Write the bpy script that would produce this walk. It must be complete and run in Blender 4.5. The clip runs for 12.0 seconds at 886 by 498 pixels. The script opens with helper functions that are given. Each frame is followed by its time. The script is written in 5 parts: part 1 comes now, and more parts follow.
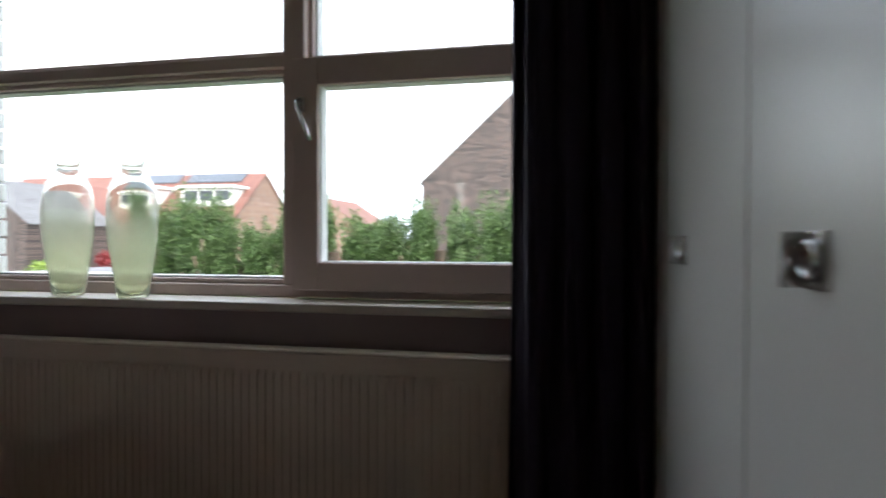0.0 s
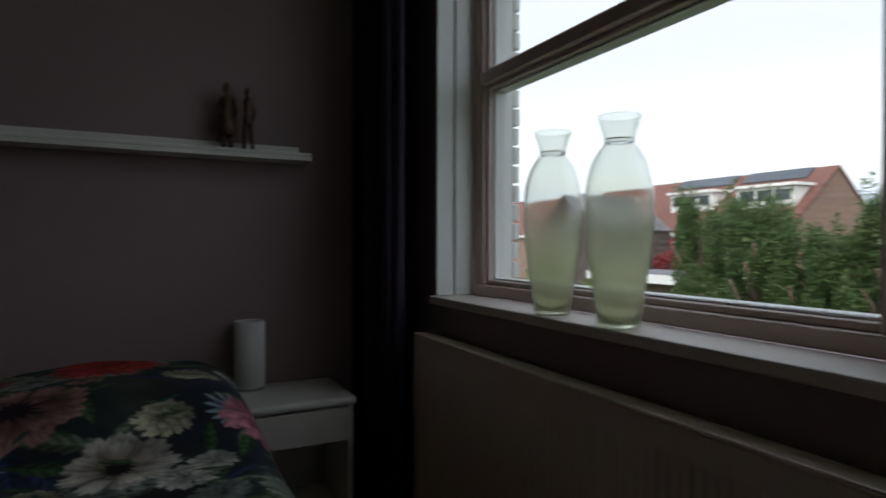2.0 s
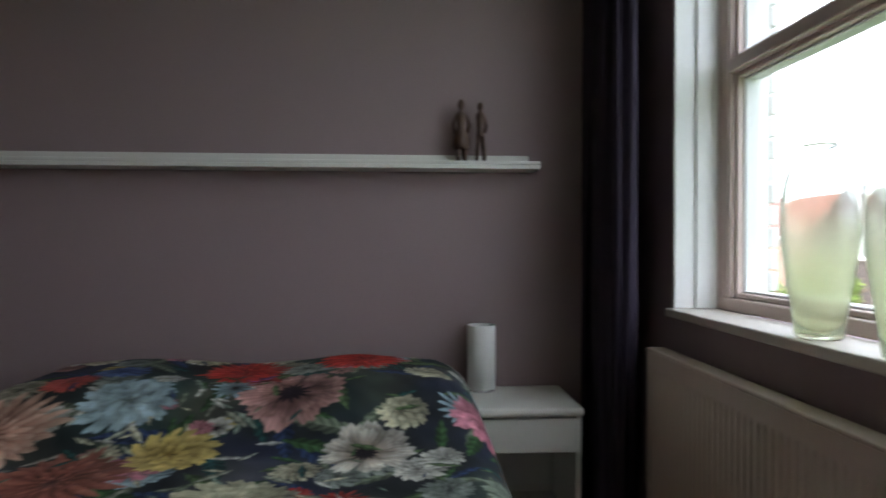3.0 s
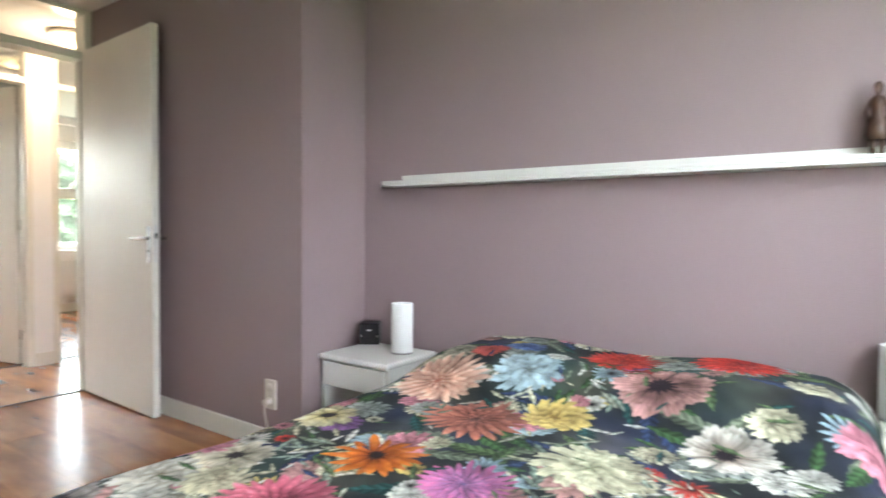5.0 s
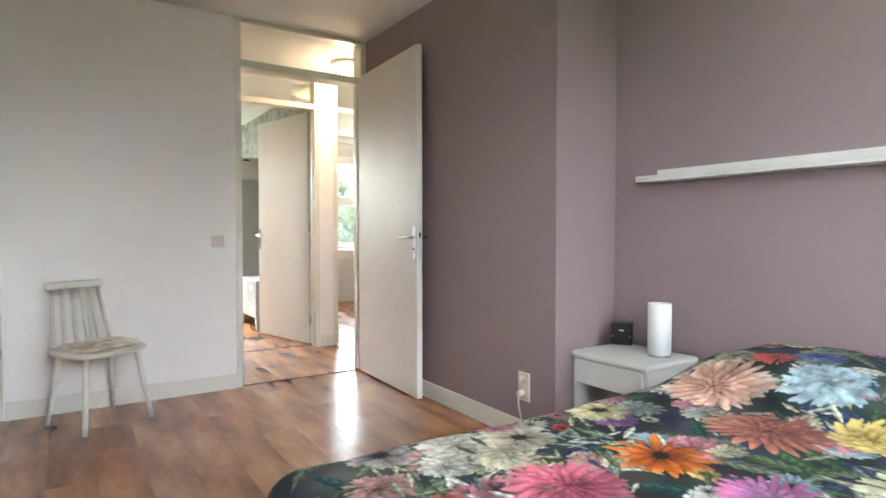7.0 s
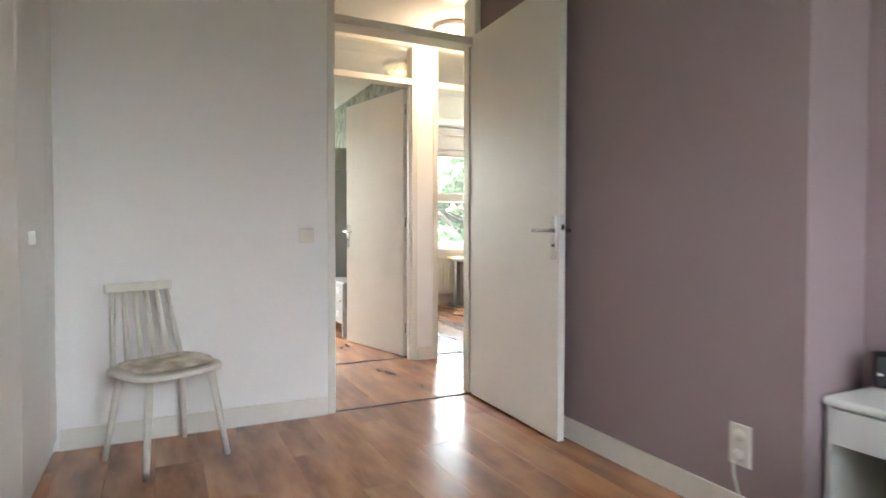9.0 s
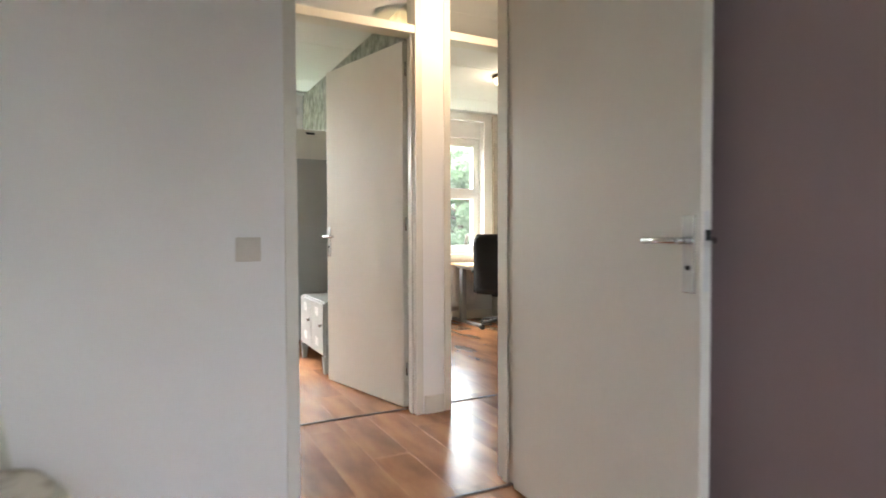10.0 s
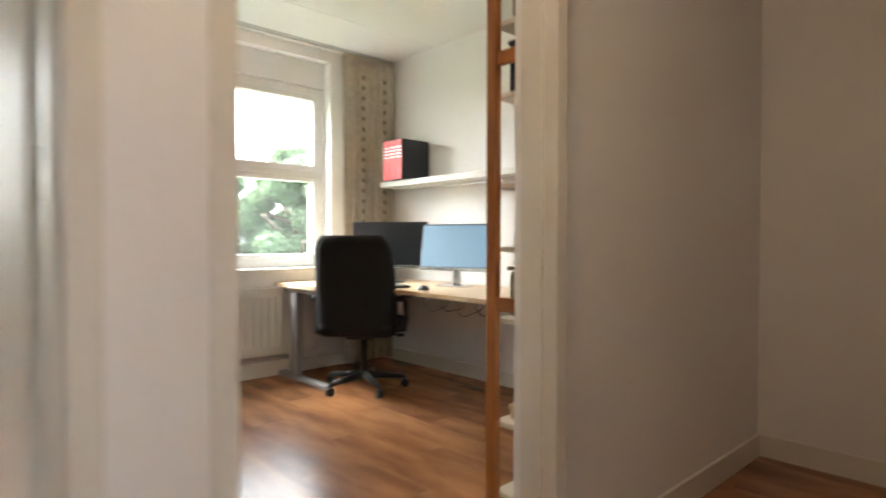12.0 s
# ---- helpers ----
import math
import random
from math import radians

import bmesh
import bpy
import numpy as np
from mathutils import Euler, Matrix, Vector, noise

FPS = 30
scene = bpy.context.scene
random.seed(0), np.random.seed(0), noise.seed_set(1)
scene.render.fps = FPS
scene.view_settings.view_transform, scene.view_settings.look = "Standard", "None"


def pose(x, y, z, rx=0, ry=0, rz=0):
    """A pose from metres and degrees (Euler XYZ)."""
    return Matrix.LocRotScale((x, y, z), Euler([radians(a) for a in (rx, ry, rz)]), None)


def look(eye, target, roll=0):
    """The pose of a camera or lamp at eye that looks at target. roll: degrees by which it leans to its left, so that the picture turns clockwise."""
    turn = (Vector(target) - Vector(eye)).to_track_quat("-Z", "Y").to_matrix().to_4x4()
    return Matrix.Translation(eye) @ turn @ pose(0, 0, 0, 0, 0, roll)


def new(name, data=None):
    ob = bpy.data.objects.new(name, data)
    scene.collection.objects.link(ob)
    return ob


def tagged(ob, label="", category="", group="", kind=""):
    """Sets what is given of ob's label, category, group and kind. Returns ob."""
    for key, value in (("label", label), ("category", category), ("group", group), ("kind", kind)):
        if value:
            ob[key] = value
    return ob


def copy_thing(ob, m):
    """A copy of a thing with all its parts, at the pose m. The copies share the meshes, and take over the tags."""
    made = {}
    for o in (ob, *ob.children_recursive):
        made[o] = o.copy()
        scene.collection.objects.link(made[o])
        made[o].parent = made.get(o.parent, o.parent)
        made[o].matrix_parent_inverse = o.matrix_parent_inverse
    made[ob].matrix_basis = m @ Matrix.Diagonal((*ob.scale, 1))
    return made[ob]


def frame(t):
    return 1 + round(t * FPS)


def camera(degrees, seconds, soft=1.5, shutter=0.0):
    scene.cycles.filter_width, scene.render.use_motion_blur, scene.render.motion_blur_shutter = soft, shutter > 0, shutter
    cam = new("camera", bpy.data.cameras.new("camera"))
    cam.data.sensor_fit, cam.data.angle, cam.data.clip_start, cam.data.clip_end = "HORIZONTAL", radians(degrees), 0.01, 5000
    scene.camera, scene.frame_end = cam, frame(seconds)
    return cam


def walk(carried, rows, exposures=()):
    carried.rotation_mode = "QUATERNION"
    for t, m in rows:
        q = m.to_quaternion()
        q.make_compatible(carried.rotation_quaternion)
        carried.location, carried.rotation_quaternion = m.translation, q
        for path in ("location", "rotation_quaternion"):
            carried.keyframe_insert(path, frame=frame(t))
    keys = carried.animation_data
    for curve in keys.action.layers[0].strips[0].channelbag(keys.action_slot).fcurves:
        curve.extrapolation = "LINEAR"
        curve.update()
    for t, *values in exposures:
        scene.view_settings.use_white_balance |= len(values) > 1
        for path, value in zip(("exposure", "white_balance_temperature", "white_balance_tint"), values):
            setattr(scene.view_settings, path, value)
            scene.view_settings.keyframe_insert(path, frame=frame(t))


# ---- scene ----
cam = camera(75.1, 12.0, soft=1.6, shutter=0.5)
PATH = [
    (0, (0.322, -0.273, 1.051), (-0.072, 1.688, 1.02), 0.1),
    (0.5, (0.257, -0.006, 1.034), (-0.527, 1.833, 1.023), 0.1),
    (1, (0.161, 0.178, 1.057), (-1.064, 1.759, 1.032), -0.1),
    (1.5, (0.061, 0.33, 1.046), (-1.504, 1.575, 1.024), -0.1),
    (2, (-0.068, 0.44, 1.053), (-1.848, 1.352, 1.031), 0.1),
    (2.5, (-0.117, 0.45, 1.061), (-2.038, 1.007, 1.043), 0.2),
    (3, (-0.076, 0.482, 1.074), (-2.072, 0.612, 1.058), -0.0),
    (5, (0.105, 0.624, 1.124), (-1.533, -0.522, 1.064), 0.5),
    (5.5, (0.136, 0.581, 1.12), (-1.304, -0.805, 1.057), 0.2),
    (6, (0.175, 0.553, 1.115), (-1.11, -0.979, 1.053), 0.1),
    (6.5, (0.211, 0.537, 1.1), (-0.966, -1.078, 1.045), 0.1),
    (7, (0.231, 0.537, 1.102), (-0.863, -1.136, 1.045), -0.0),
    (7.2, (0.223, 0.533, 1.077), (-0.84, -1.16, 1.034), 0.1),
    (8.8, (0.123, -0.157, 1.072), (-0.755, -1.953, 1.01), 0.2),
    (9, (0.098, -0.374, 1.051), (-0.782, -2.169, 0.999), 0.1),
    (9.5, (-0.07, -1.028, 1.069), (-0.949, -2.824, 1.014), 0.0),
    (10, (-0.349, -1.619, 1.093), (-1.257, -3.4, 1.038), -0.2),
    (10.5, (-0.636, -2.294, 1.07), (-1.585, -4.053, 1.032), 0.1),
    (11, (-0.975, -2.872, 1.091), (-1.961, -4.611, 1.037), 0.2),
    (11.2, (-1.093, -3.132, 1.078), (-2.11, -4.854, 1.03), 0.3),
    (11.5, (-1.243, -3.427, 1.064), (-2.355, -5.089, 1.025), -0.0),
    (12, (-1.614, -3.865, 1.053), (-2.978, -5.327, 1.021), 0.1),
]
EXPOSURES = [(0, 2.15), (0.5, 1.4), (1.0, 0.8), (1.5, 0.45), (2.0, 0.6), (2.5, 1.0), (3.0, 2.65), (5.0, 4.97), (7.0, 5.0), (9.0, 4.83), (10.5, 4.28), (11.3, 3.83), (12, 4.27)]
walk(cam, [(t, look(eye, target, roll)) for t, eye, target, roll in PATH], EXPOSURES)

# ---- world and lights ----
world = bpy.data.worlds.new("world")
scene.world = world
world.use_nodes = True
wn, wl = world.node_tree.nodes, world.node_tree.links
sky = wn.new("ShaderNodeTexSky")
sky.sky_type, sky.sun_disc = "NISHITA", False
sky.sun_elevation, sky.sun_rotation = radians(48), radians(150)
sky.dust_density, sky.air_density = 3.0, 1.0
soft_sky = wn.new("ShaderNodeHueSaturation")
soft_sky.inputs["Saturation"].default_value = 0.30
soft_sky.inputs["Value"].default_value = 1.35
wl.new(sky.outputs[0], soft_sky.inputs["Color"])
overcast = wn.new("ShaderNodeMix")
overcast.data_type, overcast.blend_type = "RGBA", "LIGHTEN"
overcast.inputs["Factor"].default_value = 1.0
overcast.inputs["B"].default_value = (4.75, 5.2, 6.0, 1)
wl.new(soft_sky.outputs[0], overcast.inputs["A"])
wl.new(overcast.outputs["Result"], wn["Background"].inputs["Color"])
wn["Background"].inputs["Strength"].default_value = 0.15
sun_data = bpy.data.lights.new("sun", "SUN")
sun_data.energy, sun_data.angle, sun_data.color = 0.5, radians(40), (1.0, 0.97, 0.92)
sun = new("sun", sun_data)
sun.matrix_world = look((6, -10, 15), (0, 0, 0))


def lamp(name, place, watts, size, colour):
    """The light of a flush ceiling lamp: a small globe under its dome."""
    data = bpy.data.lights.new(name, "POINT")
    data.shadow_soft_size, data.energy, data.color = size, watts, colour
    ob = new(name, data)
    ob.location = place
    return ob


lamp("hall_bulb", (-1.90, -4.27, 2.37), 0.76, 0.09, (1.0, 0.74, 0.51))
lamp("office_bulb", (-3.44, -6.35, 2.42), 0.30, 0.09, (1.0, 0.84, 0.62))


# ---- materials ----
def material(name, colour, rough=0.6, metal=0.0, vary=0.08, scale=6.0, bump=0.0, bump_scale=60.0, stretch=(1, 1, 1), coat=0.0, per_object=0.0, dark=None, spec=0.5, contrast=1.6):
    """A painted, wooden, woven or metal surface with variation at two scales and fine relief."""
    m = bpy.data.materials.new(name)
    m.use_nodes = True
    n, l = m.node_tree.nodes, m.node_tree.links
    b = n["Principled BSDF"]
    b.inputs["Roughness"].default_value, b.inputs["Metallic"].default_value = rough, metal
    b.inputs["Coat Weight"].default_value = coat
    b.inputs["Specular IOR Level"].default_value = spec
    tc, mp = n.new("ShaderNodeTexCoord"), n.new("ShaderNodeMapping")
    mp.inputs["Scale"].default_value = stretch
    l.new(tc.outputs["Object"], mp.inputs["Vector"])
    big, fine = n.new("ShaderNodeTexNoise"), n.new("ShaderNodeTexNoise")
    big.inputs["Scale"].default_value, fine.inputs["Scale"].default_value = scale, bump_scale
    big.inputs["Detail"].default_value = 5
    for t in (big, fine):
        l.new(mp.outputs[0], t.inputs["Vector"])
    mix = n.new("ShaderNodeMix")
    mix.data_type = "RGBA"
    low = dark if dark else tuple(c * (1 - 2 * vary) for c in colour)
    high = colour if dark else tuple(min(1, c * (1 + vary)) for c in colour)
    mix.inputs["A"].default_value, mix.inputs["B"].default_value = (*low, 1), (*high, 1)
    add = n.new("ShaderNodeMath")
    add.operation = "MULTIPLY_ADD"
    add.inputs[1].default_value = 0.35
    l.new(fine.outputs[0], add.inputs[0])
    sub = n.new("ShaderNodeMath")
    sub.operation = "MULTIPLY_ADD"
    sub.inputs[1].default_value, sub.inputs[2].default_value = contrast, 0.32 - contrast / 2
    l.new(big.outputs[0], sub.inputs[0])
    l.new(sub.outputs[0], add.inputs[2])
    fac = add.outputs[0]
    if per_object:
        info = n.new("ShaderNodeObjectInfo")
        pa = n.new("ShaderNodeMath")
        pa.operation = "MULTIPLY_ADD"
        pa.inputs[1].default_value = per_object
        l.new(info.outputs["Random"], pa.inputs[0])
        l.new(fac, pa.inputs[2])
        pb = n.new("ShaderNodeMath")
        pb.operation = "SUBTRACT"
        pb.inputs[1].default_value = per_object / 2
        l.new(pa.outputs[0], pb.inputs[0])
        fac = pb.outputs[0]
        off = n.new("ShaderNodeVectorMath")
        off.operation = "MULTIPLY_ADD"
        off.inputs[1].default_value = (1, 1, 1)
        sc = n.new("ShaderNodeMath")
        sc.operation = "MULTIPLY"
        sc.inputs[1].default_value = 37.0
        l.new(info.outputs["Random"], sc.inputs[0])
        l.new(mp.outputs[0], off.inputs[0])
        l.new(sc.outputs[0], off.inputs[2])
        for t in (big, fine):
            l.new(off.outputs[0], t.inputs["Vector"])
    clamp = n.new("ShaderNodeClamp")
    l.new(fac, clamp.inputs[0])
    l.new(clamp.outputs[0], mix.inputs["Factor"])
    l.new(mix.outputs["Result"], b.inputs["Base Color"])
    if bump:
        bp = n.new("ShaderNodeBump")
        bp.inputs["Strength"].default_value, bp.inputs["Distance"].default_value = bump, 0.004
        l.new(fine.outputs[0], bp.inputs["Height"])
        l.new(bp.outputs[0], b.inputs["Normal"])
    return m


def glass_material(name, colour, rough=0.0, ior=1.45):
    m = bpy.data.materials.new(name)
    m.use_nodes = True
    b = m.node_tree.nodes["Principled BSDF"]
    b.inputs["Base Color"].default_value = (*colour, 1)
    b.inputs["Roughness"].default_value, b.inputs["IOR"].default_value = rough, ior
    b.inputs["Transmission Weight"].default_value = 1.0
    return m


def pane_material(name, mirror=0.045, veil=0.0, clear=(0.97, 0.985, 0.98)):
    """Thin window glass: it lets the view through straight and mirrors a little."""
    m = bpy.data.materials.new(name)
    m.use_nodes = True
    n, l = m.node_tree.nodes, m.node_tree.links
    n.remove(n["Principled BSDF"])
    t, g, mx = n.new("ShaderNodeBsdfTransparent"), n.new("ShaderNodeBsdfGlossy"), n.new("ShaderNodeMixShader")
    t.inputs[0].default_value = (*clear, 1)
    g.inputs["Roughness"].default_value = 0.0
    mx.inputs[0].default_value = mirror
    l.new(t.outputs[0], mx.inputs[1])
    l.new(g.outputs[0], mx.inputs[2])
    out = mx
    # a thin pale film mixed in, standing in for glare over the view
    if veil:
        film, out = n.new("ShaderNodeBsdfTranslucent"), n.new("ShaderNodeMixShader")
        film.inputs[0].default_value = (0.9, 0.92, 0.92, 1)
        out.inputs[0].default_value = veil
        l.new(mx.outputs[0], out.inputs[1])
        l.new(film.outputs[0], out.inputs[2])
    l.new(out.outputs[0], n["Material Output"].inputs[0])
    return m


def glow_material(name, colour, strength):
    m = bpy.data.materials.new(name)
    m.use_nodes = True
    b = m.node_tree.nodes["Principled BSDF"]
    b.inputs["Base Color"].default_value = (*colour, 1)
    b.inputs["Emission Color"].default_value = (*colour, 1)
    b.inputs["Emission Strength"].default_value = strength
    return m


def brick_material(name, a, b_, mortar, scale=1.0):
    m = material(name, a, 0.85, vary=0.2, scale=1.5, bump=0.3)
    n, l = m.node_tree.nodes, m.node_tree.links
    tc, mp, br = n.new("ShaderNodeTexCoord"), n.new("ShaderNodeMapping"), n.new("ShaderNodeTexBrick")
    mp.inputs["Rotation"].default_value = (radians(90), 0, 0)
    l.new(tc.outputs["Object"], mp.inputs[0])
    l.new(mp.outputs[0], br.inputs["Vector"])
    br.inputs["Scale"].default_value = scale
    br.inputs["Brick Width"].default_value, br.inputs["Row Height"].default_value, br.inputs["Mortar Size"].default_value = 0.22, 0.065, 0.008
    br.inputs["Color1"].default_value, br.inputs["Color2"].default_value, br.inputs["Mortar"].default_value = (*a, 1), (*b_, 1), (*mortar, 1)
    l.new(br.outputs["Color"], n["Principled BSDF"].inputs["Base Color"])
    return m


PLASTER = material("white_plaster", (0.86, 0.842, 0.825), 0.75, vary=0.025, scale=1.3, bump=0.25, bump_scale=150)
CEILING = material("ceiling_paint", (0.80, 0.79, 0.77), 0.85, vary=0.02, scale=1.0, bump=0.2, bump_scale=120)
TAUPE = material("taupe_plaster", (0.308, 0.226, 0.230), 0.7, vary=0.03, scale=1.3, bump=0.25, bump_scale=150)
LAMINATE = material("cherry_laminate", (0.49, 0.228, 0.100), 0.27, dark=(0.180, 0.070, 0.029), scale=2.0, bump_scale=9, stretch=(3.6, 0.9, 1), per_object=0.26, spec=0.7, contrast=2.0)
SUBFLOOR = material("floor_underlay", (0.10, 0.045, 0.02), 0.7)
PAINT = material("cream_gloss_paint", (0.76, 0.725, 0.655), 0.35, vary=0.03, scale=2.5, bump=0.06, bump_scale=40)
DOORPAINT = material("cream_door_paint", (0.73, 0.69, 0.62), 0.38, vary=0.03, scale=2.0, bump=0.06, bump_scale=40)
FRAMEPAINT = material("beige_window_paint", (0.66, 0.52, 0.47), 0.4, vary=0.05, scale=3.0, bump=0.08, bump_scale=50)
WHITEPAINT = material("white_window_paint", (0.78, 0.77, 0.75), 0.4, vary=0.03, scale=3.0, bump=0.05)
SILL = material("window_sill_board", (0.70, 0.62, 0.56), 0.45, vary=0.05, scale=5.0, bump=0.08, stretch=(1, 4, 1))
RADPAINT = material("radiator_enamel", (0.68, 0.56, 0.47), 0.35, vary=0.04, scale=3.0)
RADWHITE = material("white_radiator_enamel", (0.76, 0.75, 0.73), 0.35, vary=0.03, scale=3.0)
VELVET = material("dark_purple_velvet", (0.022, 0.012, 0.030), 0.85, vary=0.2, scale=9.0, bump=0.3, bump_scale=220)
LINEN = material("beige_curtain_cloth", (0.50, 0.44, 0.36), 0.85, vary=0.1, scale=20.0, bump=0.3, bump_scale=220)
WARDROBE = material("white_wardrobe_laminate", (0.74, 0.73, 0.70), 0.32, vary=0.02, scale=2.0)
CHROME = material("brushed_steel", (0.62, 0.62, 0.62), 0.25, 1.0, vary=0.05, scale=8.0)
ALU = material("matt_aluminium", (0.66, 0.65, 0.63), 0.5, 0.4, vary=0.04, scale=8.0)
WHITELAC = material("white_lacquer", (0.76, 0.74, 0.69), 0.35, vary=0.02, scale=3.0)
CHAIRWOOD = material("off_white_painted_wood", (0.70, 0.67, 0.60), 0.45, vary=0.05, scale=8.0, bump=0.1)
LOCKER = material("grey_locker_enamel", (0.40, 0.415, 0.40), 0.4, vary=0.04, scale=4.0)
BLACK = material("black_plastic", (0.010, 0.010, 0.011), 0.35, vary=0.1, scale=10.0)
LEATHER = material("black_leather", (0.005, 0.0045, 0.005), 0.6, spec=0.28, vary=0.2, scale=12.0, bump=0.35, bump_scale=90)
PLASTIC = material("cream_switch_plastic", (0.66, 0.60, 0.52), 0.4, vary=0.02, scale=5.0)
PINE = material("orange_stained_pine", (0.46, 0.17, 0.035), 0.42, dark=(0.30, 0.09, 0.018), scale=3.0, bump=0.1, stretch=(8, 8, 0.8))
SHELFBOARD = material("pale_shelf_board", (0.72, 0.66, 0.56), 0.5, vary=0.05, scale=4.0)
BEECH = material("light_desk_board", (0.66, 0.49, 0.32), 0.4, vary=0.1, scale=3.0, stretch=(1, 6, 1))
PANE = pane_material("window_glass")
TRANSOM = pane_material("transom_glass", 0.12)
# south panes: added haze imitates glare, the grey tint dims the daylight
VEILPANE = pane_material("veiled_window_glass", 0.03, 0.006, (0.84, 0.87, 0.86))
VASEGLASS = glass_material("pale_green_glass", (0.95, 0.985, 0.93), ior=1.42)
_n, _l = VASEGLASS.node_tree.nodes, VASEGLASS.node_tree.links
_tc, _sep, _ramp, _tint = _n.new("ShaderNodeTexCoord"), _n.new("ShaderNodeSeparateXYZ"), _n.new("ShaderNodeMapRange"), _n.new("ShaderNodeMix")
_tint.data_type = "RGBA"
_l.new(_tc.outputs["Object"], _sep.inputs[0])
_l.new(_sep.outputs["Z"], _ramp.inputs[0])
for _k, _v in (("From Min", 0.16), ("From Max", 0.34), ("To Min", 0.20), ("To Max", 0.015)):
    _ramp.inputs[_k].default_value = _v
_l.new(_ramp.outputs[0], _n["Principled BSDF"].inputs["Roughness"])
_green = _n.new("ShaderNodeMapRange")
for _k, _v in (("From Min", 0.02), ("From Max", 0.36)):
    _green.inputs[_k].default_value = _v
_l.new(_sep.outputs["Z"], _green.inputs[0])
_l.new(_green.outputs[0], _tint.inputs["Factor"])
_tint.inputs["A"].default_value, _tint.inputs["B"].default_value = (0.92, 0.945, 0.74, 1), (0.85, 0.865, 0.84, 1)
_l.new(_tint.outputs["Result"], _n["Principled BSDF"].inputs["Base Color"])
_milk, _soft, _cloudy = _n.new("ShaderNodeMapRange"), _n.new("ShaderNodeBsdfTranslucent"), _n.new("ShaderNodeMixShader")
for _k, _v in (("From Min", 0.22), ("From Max", 0.31), ("To Min", 0.15), ("To Max", 0.008)):
    _milk.inputs[_k].default_value = _v
_l.new(_sep.outputs["Z"], _milk.inputs[0])
_soft.inputs["Color"].default_value = (0.93, 0.95, 0.80, 1)
_l.new(_milk.outputs[0], _cloudy.inputs[0])
_l.new(_n["Principled BSDF"].outputs[0], _cloudy.inputs[1])
_l.new(_soft.outputs[0], _cloudy.inputs[2])
_l.new(_cloudy.outputs[0], _n["Material Output"].inputs[0])
BRONZE = material("dark_carved_wood", (0.085, 0.040, 0.022), 0.5, vary=0.3, scale=20.0, bump=0.3)
DARKBRICK = brick_material("purple_brown_brick", (0.125, 0.085, 0.077), (0.026, 0.020, 0.022), (0.065, 0.060, 0.058))
ORANGEBRICK = brick_material("brown_brick", (0.24, 0.13, 0.09), (0.17, 0.09, 0.07), (0.3, 0.27, 0.24))
REDTILE = material("red_roof_tile", (0.17, 0.072, 0.056), 0.7, vary=0.25, scale=3.0, bump=0.4, bump_scale=14)
GREYROOF = material("grey_bitumen_roof", (0.13, 0.13, 0.14), 0.8, vary=0.2, scale=2.0)
SOLAR = material("solar_panel", (0.06, 0.07, 0.09), 0.3, vary=0.15, scale=1.0)
OUTWHITE = material("white_outdoor_paint", (0.75, 0.75, 0.74), 0.5, vary=0.04, scale=1.0)
DARKPANE = material("dark_house_window", (0.05, 0.06, 0.07), 0.08, vary=0.2, scale=0.5)
BARK = material("tree_bark", (0.11, 0.08, 0.055), 0.9, vary=0.3, scale=8.0, bump=0.5)
GRASS = material("lawn", (0.06, 0.10, 0.03), 0.95, vary=0.3, scale=0.6)


def leaf_material(name, a, b_, through_light=0.15):
    m = material(name, a, 0.55, dark=b_, scale=0.8, bump=0.0)
    n, l = m.node_tree.nodes, m.node_tree.links
    g, mx = n.new("ShaderNodeNewGeometry"), n.new("ShaderNodeMix")
    mx.data_type = "RGBA"
    mx.inputs["A"].default_value, mx.inputs["B"].default_value = (*b_, 1), (*a, 1)
    l.new(g.outputs["Random Per Island"], mx.inputs["Factor"])
    l.new(mx.outputs["Result"], n["Principled BSDF"].inputs["Base Color"])
    thin, both = n.new("ShaderNodeBsdfTranslucent"), n.new("ShaderNodeMixShader")
    both.inputs[0].default_value = through_light
    l.new(mx.outputs["Result"], thin.inputs["Color"])
    l.new(n["Principled BSDF"].outputs[0], both.inputs[1])
    l.new(thin.outputs[0], both.inputs[2])
    l.new(both.outputs[0], n["Material Output"].inputs[0])
    return m


HEDGELEAF = leaf_material("hedge_leaves", (0.105, 0.175, 0.050), (0.034, 0.072, 0.022), 0.25)
TREELEAF = leaf_material("tree_leaves", (0.25, 0.33, 0.19), (0.19, 0.26, 0.155), 0.6)
REDLEAF = leaf_material("red_maple_leaves", (0.30, 0.03, 0.03), (0.14, 0.01, 0.02))
LIMELEAF = leaf_material("lime_green_leaves", (0.22, 0.30, 0.05), (0.09, 0.15, 0.03))
GLOW = glow_material("lit_lamp_glass", (1.0, 0.80, 0.45), 0.12)
SCREENON = glow_material("lit_screen", (0.12, 0.20, 0.27), 0.06)


# ---- mesh helpers ----
def box(bm, x0, x1, y0, y1, z0, z1, bevel=0.0, turn=None):
    vs = [bm.verts.new((x, y, z)) for z in (z0, z1) for y in (y0, y1) for x in (x0, x1)]
    fs = [bm.faces.new([vs[i] for i in f]) for f in ((0, 2, 3, 1), (4, 5, 7, 6), (0, 1, 5, 4), (2, 6, 7, 3), (0, 4, 6, 2), (1, 3, 7, 5))]
    if bevel:
        es = list({e for f in fs for e in f.edges})
        r = bmesh.ops.bevel(bm, geom=es, offset=bevel, segments=2, affect="EDGES", profile=0.5)
        vs = list({v for f in r["faces"] for v in f.verts} | {v for v in vs if v.is_valid})
    if turn is not None:
        for v in vs:
            v.co = turn @ v.co
    return vs


